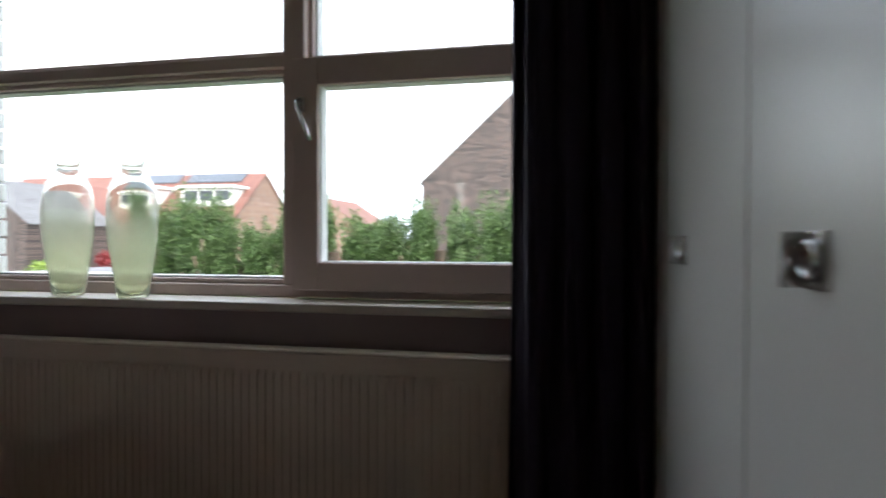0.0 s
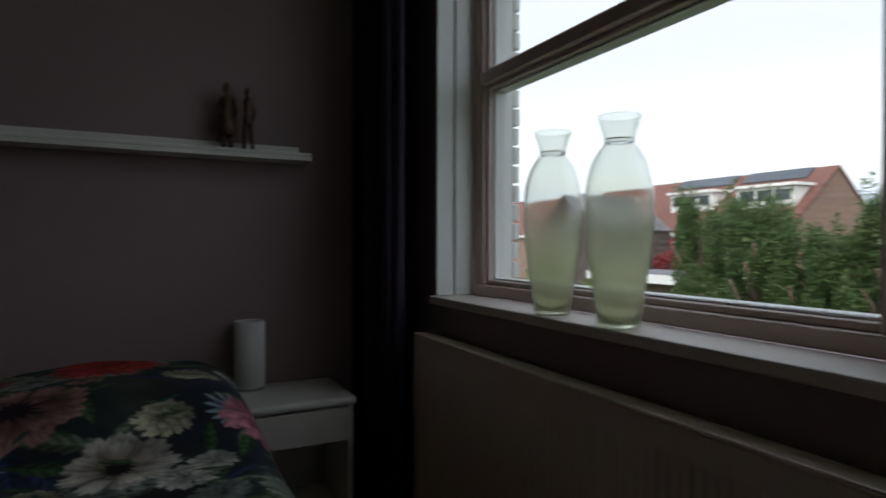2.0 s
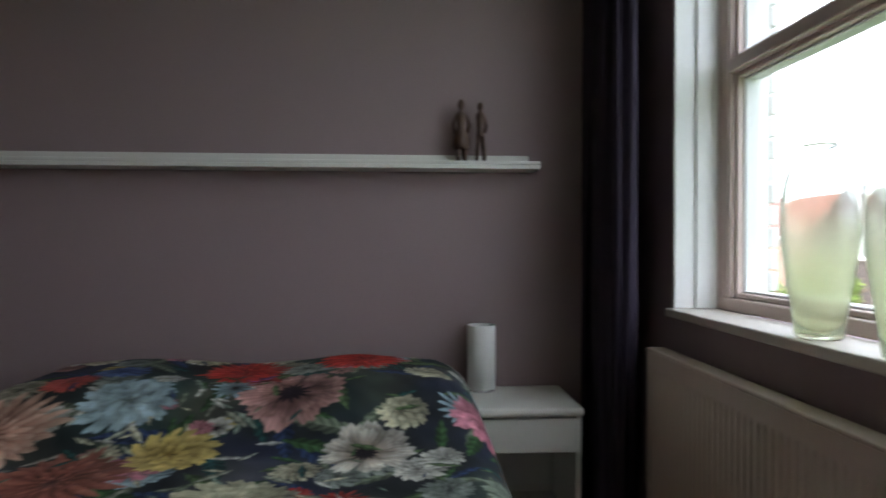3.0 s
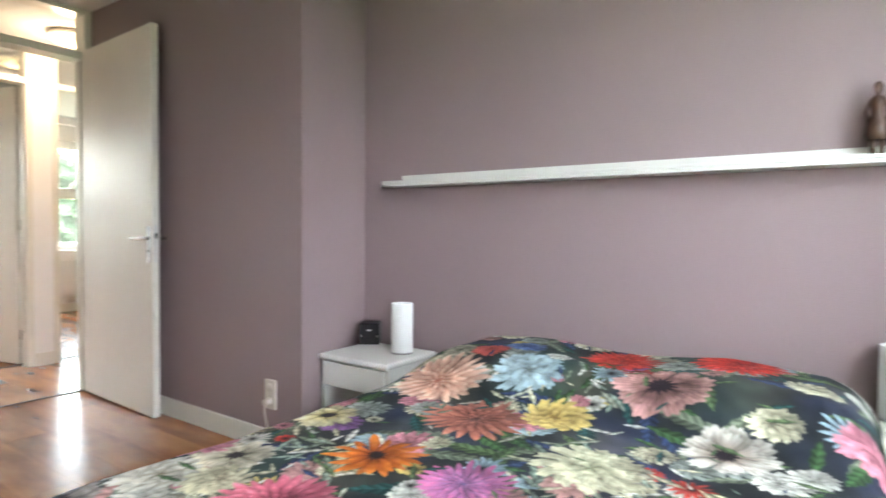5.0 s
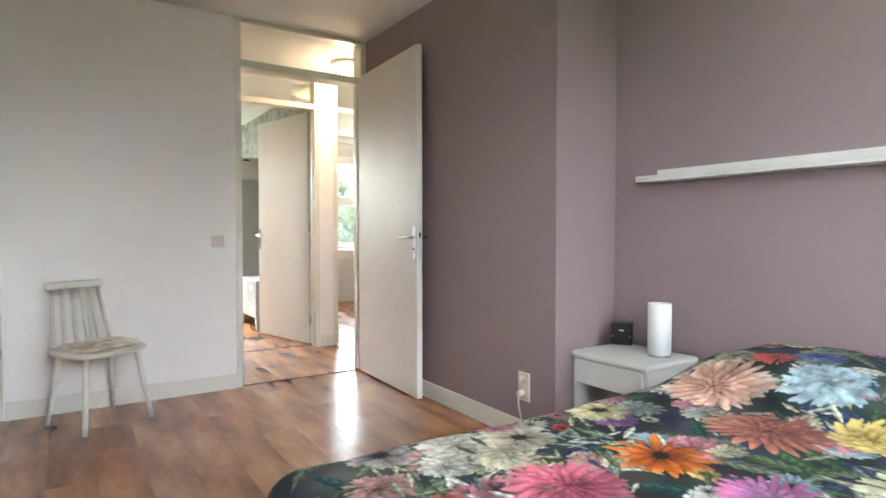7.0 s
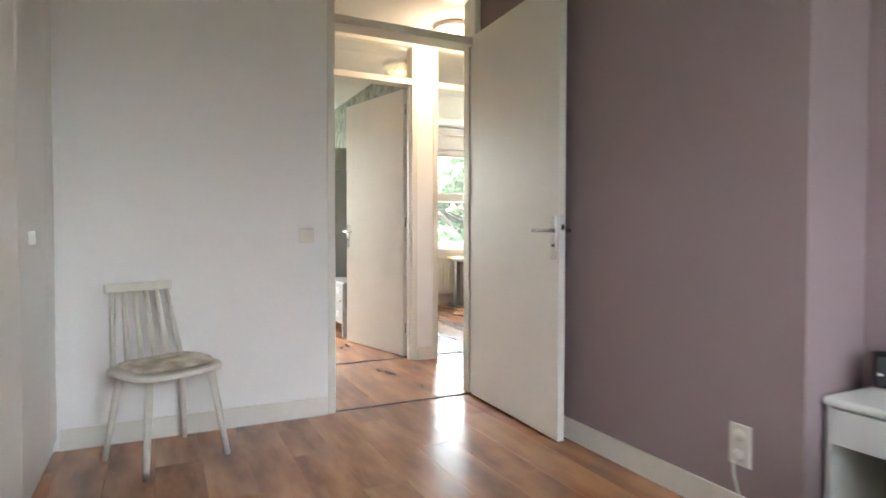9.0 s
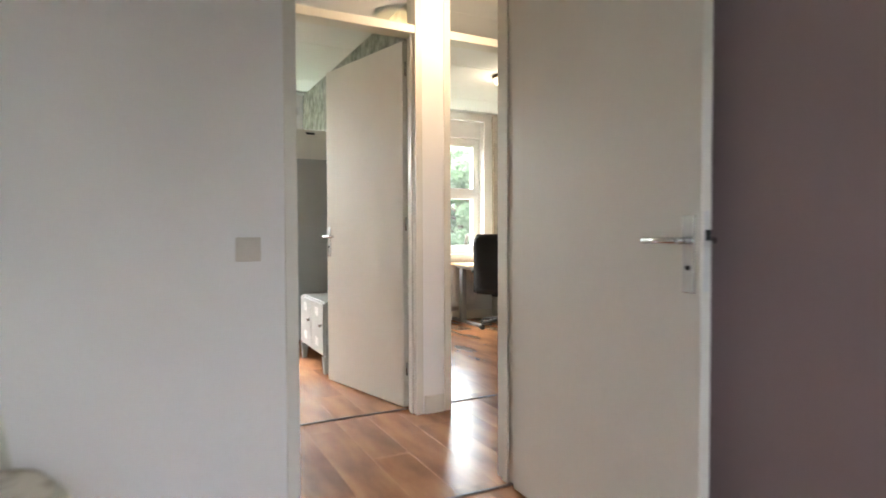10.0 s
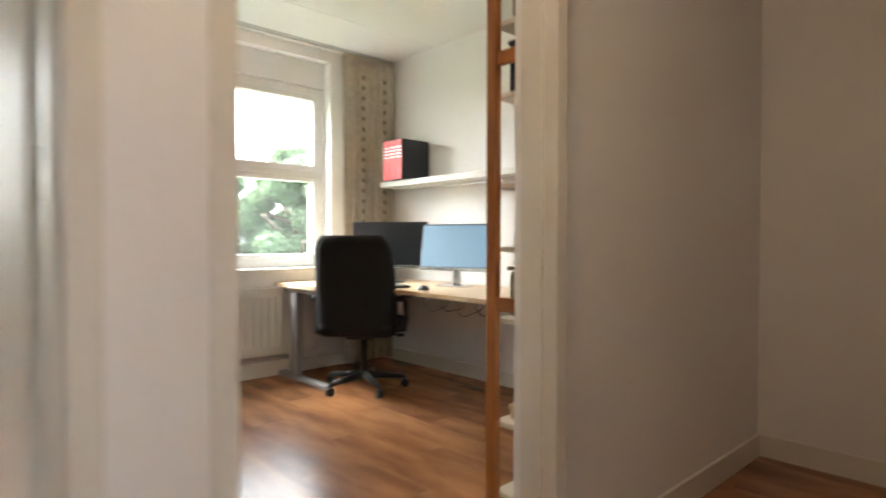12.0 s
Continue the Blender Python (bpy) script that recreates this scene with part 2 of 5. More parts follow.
def cyl(bm, p0, p1, r0, r1=None, seg=14, caps=True):
    """A round bar from p0 to p1."""
    p0, p1 = Vector(p0), Vector(p1)
    r1 = r0 if r1 is None else r1
    q = (p1 - p0).to_track_quat("Z", "Y").to_matrix()
    rings = []
    for p, r in ((p0, r0), (p1, r1)):
        rings.append([bm.verts.new(p + q @ Vector((r * math.cos(a), r * math.sin(a), 0))) for a in (2 * math.pi * i / seg for i in range(seg))])
    for i in range(seg):
        bm.faces.new((rings[0][i], rings[0][(i + 1) % seg], rings[1][(i + 1) % seg], rings[1][i])).smooth = True
    if caps:
        bm.faces.new(rings[0][::-1])
        bm.faces.new(rings[1])


def lathe(bm, profile, seg=32, at=(0, 0, 0), closed=False):
    rings = [[bm.verts.new((at[0] + r * math.cos(a), at[1] + r * math.sin(a), at[2] + z)) for a in (2 * math.pi * i / seg for i in range(seg))] if r > 1e-5 else [bm.verts.new((at[0], at[1], at[2] + z))] for r, z in profile]
    for a, b in zip(rings, rings[1:]):
        for i in range(seg):
            j = (i + 1) % seg
            f = [a[i % len(a)], a[j % len(a)], b[j % len(b)], b[i % len(b)]]
            f = list(dict.fromkeys(f))
            if len(f) > 2:
                bm.faces.new(f).smooth = True


def tube(bm, points, r, seg=8):
    """A round cable or bent bar through the points."""
    pts = [Vector(p) for p in points]
    rings = []
    for i, p in enumerate(pts):
        d = (pts[min(i + 1, len(pts) - 1)] - pts[max(i - 1, 0)]).normalized()
        q = d.to_track_quat("Z", "Y").to_matrix()
        rings.append([bm.verts.new(p + q @ Vector((r * math.cos(a), r * math.sin(a), 0))) for a in (2 * math.pi * k / seg for k in range(seg))])
    for a, b in zip(rings, rings[1:]):
        for k in range(seg):
            bm.faces.new((a[k], a[(k + 1) % seg], b[(k + 1) % seg], b[k])).smooth = True
    bm.faces.new(rings[0][::-1])
    bm.faces.new(rings[-1])


def part(name, bm, mat, parent=None, label=""):
    """Links a bmesh as one mesh object, under a thing or a part where one is given."""
    me = bpy.data.meshes.new(name)
    bmesh.ops.recalc_face_normals(bm, faces=bm.faces)
    bm.to_mesh(me)
    bm.free()
    me.materials.append(mat)
    ob = new(name, me)
    if parent is not None:
        ob.parent = parent
    if label:
        ob["label"] = label
    return ob


def boxes(name, mat, items, parent=None, label="", bevel=0.0):
    bm = bmesh.new()
    for b in items:
        box(bm, *b, bevel=bevel)
    return part(name, bm, mat, parent, label)


def thing(name, label, category, group="", place=(0, 0, 0), rz=0.0):
    ob = new(name)
    ob.matrix_basis = pose(*place, 0, 0, rz)
    ob.empty_display_size = 0.05
    return tagged(ob, label, category, group)


def structure(ob, label, category):
    return tagged(ob, label, category, kind="structure")


GROUND = -2.95
H = 2.61
# ---- setting: walls, floor, ceiling ----
structure(boxes("wall_north", TAUPE, [(-2.38, -2.0, 1.40, 1.72, 0, H), (0.56, 1.15, 1.40, 1.72, 0, H), (-2.0, 0.56, 1.40, 1.72, 0, 0.825), (-2.0, 0.56, 1.40, 1.72, 2.42, H)]), "taupe plastered wall with a wide window", "wall")
structure(boxes("wall_west", TAUPE, [(-2.63, -2.38, -1.67, 1.72, 0, H)]), "taupe plastered wall behind the bed", "wall")
bm = bmesh.new()
plan = [(-2.63, -3.665), (-1.785, -3.665), (-1.785, -1.530), (-2.381, -1.672), (-2.63, -1.672)]
lo, hi = ([bm.verts.new((x, y, z)) for x, y in plan] for z in (0, H))
bm.faces.new(lo[::-1])
bm.faces.new(hi)
for i in range(5):
    bm.faces.new((lo[i], lo[(i + 1) % 5], hi[(i + 1) % 5], hi[i]))
structure(part("wall_west_breast", bm, TAUPE), "taupe plastered wall standing forward beside the door, with a splayed return", "wall")
DX0, DX1 = -1.738, -0.816
structure(boxes("wall_south", PLASTER, [(DX1 + 0.045, 1.15, -3.80, -3.665, 0, H), (-4.77, -1.785, -3.80, -3.667, 0, H)]), "white plastered wall with a door opening up to the ceiling", "wall")
OX0, OX1, RX0, RX1 = -2.84, -2.0, -1.765, -0.85
structure(boxes("wall_hall_office", PLASTER, [(-4.77, OX0 - 0.045, -4.928, -4.868, 0, H)]), "cream painted hall wall beside the office door", "wall")
structure(boxes("wall_hall_pier", PLASTER, [(OX1 + 0.04, RX0 - 0.04, -4.865, -4.757, 0, H)]), "narrow cream wall pier between two door openings", "wall")
structure(boxes("wall_hall_east", PLASTER, [(RX1 + 0.045, 1.15, -4.865, -4.755, 0, H)]), "cream painted hall wall beside the second room's door", "wall")
structure(boxes("wall_partition", PLASTER, [(-1.96, -1.89, -8.02, -4.865, 0, H)]), "white wall between two rooms", "wall")
WALLPAPER = material("grey_green_leaf_wallpaper", (0.60, 0.59, 0.53), 0.7, dark=(0.10, 0.105, 0.08), scale=13.0, bump_scale=40)
structure(boxes("wall_wallpaper", WALLPAPER, [(-1.89, -1.884, -8.02, -4.867, 0, H)]), "grey and green leaf-patterned wallpaper", "wallpaper")
structure(boxes("wall_end_west", PLASTER, [(-4.9, -4.77, -8.34, -3.667, 0, H), (-4.77, -4.67, -4.868, -3.80, 0, H)]), "white plastered end wall", "wall")
structure(boxes("wall_east", PLASTER, [(1.15, 1.35, -8.34, 1.72, 0, H)]), "white plastered closing wall", "wall")
WX = [(-4.21, -3.0), (-1.80, 0.2)]
structure(boxes("wall_far_south", PLASTER, [(-4.77, -4.21, -8.34, -8.02, 0, H), (-3.0, -1.80, -8.34, -8.02, 0, H), (0.2, 1.15, -8.34, -8.02, 0, H), (-4.21, -3.0, -8.34, -8.02, 0, 0.81), (-1.80, 0.2, -8.34, -8.02, 0, 0.82), (-4.21, -3.0, -8.34, -8.02, 2.52, H), (-1.80, 0.2, -8.34, -8.02, 2.33, H)]), "white plastered wall with two windows", "wall")
SEAMS = [-8.34, -7.345, -6.245, -5.145, 1.72]
structure(boxes("ceiling", CEILING, [(-4.99, 1.35, -8.34, 1.72, H + 0.014, H + 0.2)] + [(-4.99, 1.35, a + 0.003, b - 0.003, H + 0.002, H + 0.0135) for a, b in zip(SEAMS, SEAMS[1:])]), "white painted ceiling", "ceiling")
structure(boxes("floor", SUBFLOOR, [(-4.99, 1.35, -8.34, 1.72, -0.3, -0.009)]), "cherry-coloured laminate floor", "floor")
structure(boxes("lower_storey", DARKBRICK, [(-4.99, 1.35, -8.34, 1.72, GROUND, -0.302)]), "brown brick storey under the rooms", "wall")

# skirting boards
SK = 0.105
structure(boxes("baseboard", PAINT, [
    (-1.785, -1.772, -3.62, -1.532, 0, SK), (DX1 + 0.05, 0.545, -3.665, -3.652, 0, SK), (-2.38, -2.367, -1.60, 1.40, 0, SK),
    (-4.67, OX0 - 0.06, -4.868, -4.855, 0, SK), (OX1 + 0.052, RX0 - 0.052, -4.757, -4.744, 0, SK), (-4.67, -4.657, -4.854, -3.80, 0, SK), (RX1 + 0.06, 1.15, -4.755, -4.742, 0, SK),
    (-4.66, -1.97, -8.02, -8.007, 0, SK), (-4.77, -4.757, -7.93, -4.88, 0, SK), (-1.87, 1.15, -8.02, -8.007, 0, 0.13)]), "cream painted skirting board", "baseboard")


# ---- doors, frames and transom windows ----
def door_frame(name, x0, x1, y0, y1, head, label):
    """Jambs to the ceiling, a head above the leaf and a fixed pane over it."""
    f = structure(thing(name, label, "door frame"), label, "door frame")
    w = 0.045
    part("jamb", _boxbm((x0 - w, x0, y0 - 0.006, y1 + 0.006, 0, H), 0.004), PAINT, f)
    part("jamb", _boxbm((x1, x1 + w, y0 - 0.006, y1 + 0.006, 0, H), 0.004), PAINT, f)
    ym = (y0 + y1) / 2
    part("stop", _boxbm((x0, x0 + 0.012, ym - 0.02, ym + 0.02, 0, head), 0.002), PAINT, f)
    part("stop", _boxbm((x1 - 0.012, x1, ym - 0.02, ym + 0.02, 0, head), 0.002), PAINT, f)
    part("frame_head", _boxbm((x0, x1, y0 - 0.004, y1 + 0.004, head, head + 0.05), 0.004), PAINT, f)
    part("top_rail", _boxbm((x0, x1, y0 - 0.004, y1 + 0.004, H - 0.03, H), 0.004), PAINT, f)
    g = part("pane", _boxbm((x0, x1, ym - 0.003, ym + 0.003, head + 0.05, H - 0.03)), TRANSOM, f, "clear transom glass")
    g.visible_shadow = False
    return f


def _boxbm(b, bevel=0.0):
    bm = bmesh.new()
    box(bm, *b, bevel=bevel)
    return bm


HEAD = 2.272
door_frame("door_frame_1", DX0, DX1, -3.80, -3.665, HEAD, "cream painted door frame with a glass transom")
door_frame("door_frame_2", RX0, RX1, -4.865, -4.755, HEAD, "cream painted door frame with a glass transom")
door_frame("door_frame_3", OX0, OX1, -4.865, -4.755, HEAD, "cream painted door frame with a glass transom")
structure(boxes("threshold", BRONZE, [(DX0, DX1, -3.695, -3.68, 0.0015, 0.006), (RX0, RX1, -4.895, -4.88, 0.0015, 0.006), (OX0, OX1, -4.895, -4.88, 0.0015, 0.006)]), "dark thin floor strip in a doorway", "threshold")


def lever_handle(parent, x, side):
    """A long plate, a lever and a keyhole on one face of a leaf; the leaf lies along x from its hinge at 0."""
    y = 0.02 * side
    plate = part("handle_plate", _boxbm((x - 0.021, x + 0.021, min(y, y + 0.008 * side), max(y, y + 0.008 * side), 0.925, 1.14), 0.003), CHROME, parent, "brushed steel plate")
    bm = bmesh.new()
    cyl(bm, (x, y, 1.07), (x, y + 0.055 * side, 1.07), 0.010)
    cyl(bm, (x, y + 0.05 * side, 1.07), (x - 0.125, y + 0.05 * side, 1.07), 0.0095)
    part("lever", bm, CHROME, plate, "round steel lever")
    bm = bmesh.new()
    cyl(bm, (x, y + 0.006 * side, 0.995), (x, y + 0.011 * side, 0.995), 0.007)
    part("lock_barrel", bm, BLACK, plate)


def door_leaf(name, place, rz, width, top, label):
    d = structure(thing(name, label, "door", place=place, rz=rz), label, "door")
    bm = bmesh.new()
    box(bm, 0.004, width, -0.02, 0.02, 0.012, top, 0.003)
    part("leaf", bm, DOORPAINT, d)
    lever_handle(d, width - 0.038, 1)
    lever_handle(d, width - 0.038, -1)
    part("lock_plate", _boxbm((width - 0.0005, width + 0.0015, -0.011, 0.011, 0.93, 1.15)), ALU, d, "steel lock edge plate")
    part("latch", _boxbm((width + 0.001, width + 0.010, -0.006, 0.006, 1.07, 1.10)), BLACK, d)
    for z in (0.25, 1.15, 2.1):
        bm = bmesh.new()
        cyl(bm, (-0.002, 0, z - 0.04), (-0.002, 0, z + 0.04), 0.007)
        part("hinge", bm, CHROME, d)
    return d


door_leaf("door_1", (DX0 + 0.010, -3.640, 0), 88.0, 0.955, 2.318, "cream flush door standing wide open by the taupe wall")
door_leaf("door_2", (RX0 + 0.0, -4.90, 0), -76.0, 0.93, 2.268, "cream flush door opened into the second room")
part("strike_plate", _boxbm((OX0, OX0 + 0.003, -4.83, -4.80, 0.98, 1.14)), CHROME, bpy.data.objects["door_frame_3"], "steel strike plate")


# ---- windows ----
def bar_frame(bm, x0, x1, z0, z1, y0, y1, w):
    box(bm, x0, x0 + w, y0, y1, z0, z1, 0.005)
    box(bm, x1 - w, x1, y0, y1, z0, z1, 0.005)
    box(bm, x0 + w, x1 - w, y0, y1, z0, z0 + w, 0.005)
    box(bm, x0 + w, x1 - w, y0, y1, z1 - w, z1, 0.005)


def glazing(parent, x0, x1, z0, z1, y, glass=None):
    g = part("pane", _boxbm((x0, x1, y - 0.004, y + 0.004, z0, z1)), glass or PANE, parent, "clear window glass")
    g.visible_shadow = False


# bedroom window
w1 = structure(thing("window_1", "beige painted wooden window with an opening sash", "window"), "beige painted wooden window with an opening sash", "window")
YG = 1.60
bm = bmesh.new()
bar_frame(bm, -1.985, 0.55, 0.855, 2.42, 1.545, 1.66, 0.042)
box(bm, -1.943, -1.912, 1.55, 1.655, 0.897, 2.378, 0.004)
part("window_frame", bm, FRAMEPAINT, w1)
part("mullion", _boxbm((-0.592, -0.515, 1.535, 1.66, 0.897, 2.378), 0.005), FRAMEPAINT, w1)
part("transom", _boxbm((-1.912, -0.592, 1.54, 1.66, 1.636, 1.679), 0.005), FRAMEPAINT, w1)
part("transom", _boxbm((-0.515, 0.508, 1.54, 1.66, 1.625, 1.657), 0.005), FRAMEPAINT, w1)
for xa, xb, za, zb in ((-1.912, -0.592, 0.897, 1.636), (-1.912, -0.592, 1.679, 2.378), (-0.515, 0.508, 1.657, 2.378)):
    bm = bmesh.new()
    bar_frame(bm, xa, xb, za, zb, 1.565, 1.64, 0.018)
    part("glazing_bead", bm, FRAMEPAINT, w1)
    bm = bmesh.new()
    bar_frame(bm, xa + 0.018, xb - 0.018, za + 0.018, zb - 0.018, 1.585, 1.64, 0.008)
    part("glazing_seal", bm, OUTWHITE, w1)
    glazing(w1, xa + 0.01, xb - 0.01, za + 0.01, zb - 0.01, YG)
bm = bmesh.new()
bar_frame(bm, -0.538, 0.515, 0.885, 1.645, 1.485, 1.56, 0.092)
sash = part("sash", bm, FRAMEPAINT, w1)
bm = bmesh.new()
bar_frame(bm, -0.450, 0.427, 0.972, 1.558, 1.50, 1.555, 0.009)
part("glazing_bead", bm, OUTWHITE, sash)
bm = bmesh.new()
box(bm, -0.515, -0.489, 1.474, 1.486, 1.465, 1.515, 0.004)
cyl(bm, (-0.502, 1.475, 1.49), (-0.502, 1.447, 1.49), 0.008)
tube(bm, [(-0.502, 1.447, 1.496), (-0.496, 1.441, 1.475), (-0.475, 1.441, 1.42), (-0.456, 1.443, 1.365)], 0.0065)
part("window_handle", bm, CHROME, sash, "steel espagnolette handle")
glazing(w1, -0.445, 0.415, 0.977, 1.557, 1.53)
structure(boxes("window_sill_1", SILL, [(-2.01, 0.56, 1.375, 1.545, 0.826, 0.855)], bevel=0.006), "pale window sill board with a bullnose edge", "window sill")
structure(boxes("window_reveal_1", WHITEPAINT, [(-2.0, -1.986, 1.398, 1.545, 0.856, 2.42), (-1.986, -1.975, 1.47, 1.545, 0.856, 2.41), (0.55, 0.562, 1.398, 1.545, 0.856, 2.42), (-1.986, 0.55, 1.398, 1.545, 2.408, 2.42)], bevel=0.002), "white painted window reveal boards", "reveal")
outer = structure(boxes("outer_reveal", OUTWHITE, [(-2.02, -1.966, 1.662, 1.72, 0.80, 2.45)]), "white outer window edge", "trim")
for k in range(21):
    part("brick", _boxbm((-2.02, -1.964 + 0.004 * (k % 2), 1.721, 1.75, 0.84 + k * 0.075, 0.905 + k * 0.075), 0.004), OUTWHITE, outer)


def sash_window(name, x0, x1, z0, z1, bar0, bar1, splits, label):
    """A white window in the far wall: mullions at splits, one bar across."""
    w = structure(thing(name, label, "window"), label, "window")
    bm = bmesh.new()
    bar_frame(bm, x0, x1, z0, z1, -8.23, -8.13, 0.06)
    part("window_frame", bm, WHITEPAINT, w)
    xs = [x0 + 0.06, *splits, x1 - 0.06]
    for s in splits:
        part("mullion", _boxbm((s - 0.05, s + 0.05, -8.22, -8.12, z0 + 0.06, z1 - 0.06), 0.004), WHITEPAINT, w)
    for a, b in zip(xs, xs[1:]):
        a2, b2 = a + (0.05 if a in splits else 0), b - (0.05 if b in splits else 0)
        for c, d in ((z0 + 0.06, bar0), (bar1, z1 - 0.06)):
            bm = bmesh.new()
            bar_frame(bm, a2, b2, c, d, -8.21, -8.125, 0.045)
            sh = part("sash", bm, WHITEPAINT, w)
            glazing(sh, a2 + 0.04, b2 - 0.04, c + 0.04, d - 0.04, -8.17, VEILPANE)
        part("transom", _boxbm((a2, b2, -8.22, -8.122, bar0, bar1), 0.004), WHITEPAINT, w)
    return w


sash_window("window_2", -4.21, -3.0, 0.83, 2.31, 1.575, 1.62, [], "white painted window with a crossbar")
structure(boxes("window_top_board", WHITEPAINT, [(-4.21, -3.0, -8.23, -8.10, 2.312, 2.52)], bevel=0.004), "white board over the window", "trim")
sash_window("window_3", -1.80, 0.2, 0.845, 2.33, 1.598, 1.622, [-0.66], "white painted wide window with a crossbar")
structure(boxes("window_sill_2", WHITEPAINT, [(-4.21, -3.0, -8.13, -7.97, 0.811, 0.83)], bevel=0.004), "white window sill", "window sill")
structure(boxes("window_sill_3", WHITEPAINT, [(-1.80, 0.2, -8.13, -7.97, 0.821, 0.845)], bevel=0.004), "white window sill", "window sill")


# ---- bedroom things ----
def radiator(name, x0, x1, y_front, y_back, z0, z1, mat, pitch, label, face=-1, groove=0.006):
    """A panel radiator with pressed grooves, a top grille and end caps."""
    r = thing(name, label, "radiator")
    bm = bmesh.new()
    n = int((x1 - x0 - 0.06) / pitch)
    ys = y_front
    d = groove * (1 if y_back > y_front else -1)
    prof = []
    for i in range(n):
        xa = x0 + 0.03 + i * pitch
        prof += [(xa, ys), (xa + pitch * 0.55, ys), (xa + pitch * 0.67, ys + d), (xa + pitch * 0.88, ys + d)]
    prof = [(x0, ys), *prof, (x1, ys)]
    zs = [z0, z0 + 0.05, z0 + 0.07, z1 - 0.07, z1 - 0.05, z1]
    grid = []
    for k, z in enumerate(zs):
        flat = k in (0, 1, 4, 5)
        grid.append([bm.verts.new((x, ys if flat else y, z)) for x, y in prof])
    for a, b in zip(grid, grid[1:]):
        for i in range(len(prof) - 1):
            bm.faces.new((a[i], a[i + 1], b[i + 1], b[i]))
    part("front_panel", bm, mat, r)
    y0, y1 = sorted((ys + d * 1.2, y_back))
    part("back_panel", _boxbm((x0 + 0.004, x1 - 0.004, y0, y1, z0 + 0.005, z1 - 0.006), 0.003), mat, r)
    ya, yb = sorted((ys, y_back))
    part("top_grille", _boxbm((x0 - 0.004, x1 + 0.004, ya - 0.003, yb, z1, z1 + 0.012), 0.005), mat, r)
    for x in (x0 - 0.005, x1 + 0.001):
        part("side_cover", _boxbm((x, x + 0.004, ya, yb, z0, z1)), mat, r)
    bk = (yb, yb + 0.06) if face < 0 else (ya - 0.06, ya)
    for x in (x0 + 0.25, x1 - 0.25):
        part("bracket", _boxbm((x - 0.015, x + 0.015, *bk, z0 + 0.1, z1 - 0.1)), mat, r)
    return r


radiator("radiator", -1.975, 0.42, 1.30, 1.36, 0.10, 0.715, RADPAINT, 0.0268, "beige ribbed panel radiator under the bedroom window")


def curtain(name, x0, x1, yc, amp, folds, z0, z1, mat, label, flare=0.0):
    c = thing(name, label, "curtain")
    bm = bmesh.new()
    nx, nz = folds * 16, 24
    rows = []
    for k in range(nz + 1):
        v = k / nz
        row = []
        for i in range(nx + 1):
            u = i / nx
            ph = u * folds * 2 * math.pi
            a = amp * (0.75 + 0.25 * math.sin(u * 9.1 + 1.3)) * (1.0 - 0.25 * v)
            x = x0 + (x1 - x0) * u + 0.02 * math.sin(2 * ph + v * 1.3) * amp / 0.06 + flare * (1 - v) * (u - 0.5)
            y = yc + a * math.sin(ph + 0.35 * math.sin(v * 4 + u * 5))
            row.append(bm.verts.new((x, y, z0 + (z1 - z0) * v)))
        rows.append(row)
    for a, b in zip(rows, rows[1:]):
        for i in range(nx):
            bm.faces.new((a[i], a[i + 1], b[i + 1], b[i])).smooth = True
    cl = part("cloth", bm, mat, c)
    s = cl.modifiers.new("thick", "SOLIDIFY")
    s.thickness = 0.004
    bm = bmesh.new()
    box(bm, x0, x1, yc - 0.012, yc + 0.012, z1 - 0.004, z1 + 0.016, 0.002)
    part("heading_tape", bm, mat, c)
    return c


curtain("curtain", -2.365, -1.985, 1.235, 0.075, 5, 0.03, 2.58, VELVET, "dark purple velvet curtain drawn aside beside the window")
curtain("curtain", 0.195, 0.548, 1.20, 0.07, 4, 0.03, 2.58, VELVET, "dark purple velvet curtain drawn aside by the wardrobe")
structure(boxes("curtain_rail", WHITEPAINT, [(-2.37, 0.54, 1.19, 1.23, 2.598, H)]), "white ceiling curtain rail", "rail")


def vase(place, s, label):
    v = thing("vase", label, "vase", "vases on the sill", place)
    bm = bmesh.new()
    out = [(0.0, 0.0), (0.062, 0.0), (0.070, 0.006), (0.078, 0.05), (0.094, 0.13), (0.107, 0.20), (0.113, 0.26), (0.112, 0.31), (0.105, 0.36), (0.090, 0.40), (0.068, 0.43), (0.052, 0.443), (0.047, 0.452), (0.052, 0.465), (0.066, 0.50), (0.0722, 0.5103), (0.0728, 0.5114), (0.0726, 0.5119)]
    inn = [(0.0718, 0.5119), (0.0714, 0.5114), (0.0708, 0.5103), (0.0642, 0.4995), (0.0502, 0.4645), (0.0452, 0.452), (0.0502, 0.442), (0.0662, 0.4285), (0.0882, 0.3985), (0.1032, 0.3592), (0.1102, 0.31), (0.1112, 0.26), (0.1052, 0.20), (0.0922, 0.13), (0.0752, 0.05), (0.062, 0.016), (0.0, 0.012)]
    lathe(bm, [(r * s * 0.725, z * s) for r, z in out + inn], 48)
    part("body", bm, VASEGLASS, v)
    bm = bmesh.new()
    lathe(bm, [(0.0348 * s, 0.447 * s), (0.0368 * s, 0.450 * s), (0.0368 * s, 0.455 * s), (0.0348 * s, 0.457 * s)], 48)
    part("neck_ring", bm, VASEGLASS, v)
    return v


vase((-1.36, 1.445, 0.8555), 0.985, "tall pale green glass vase standing on the window sill")
vase((-1.085, 1.425, 0.8555), 0.965, "tall pale green glass vase nearer the sill's edge")

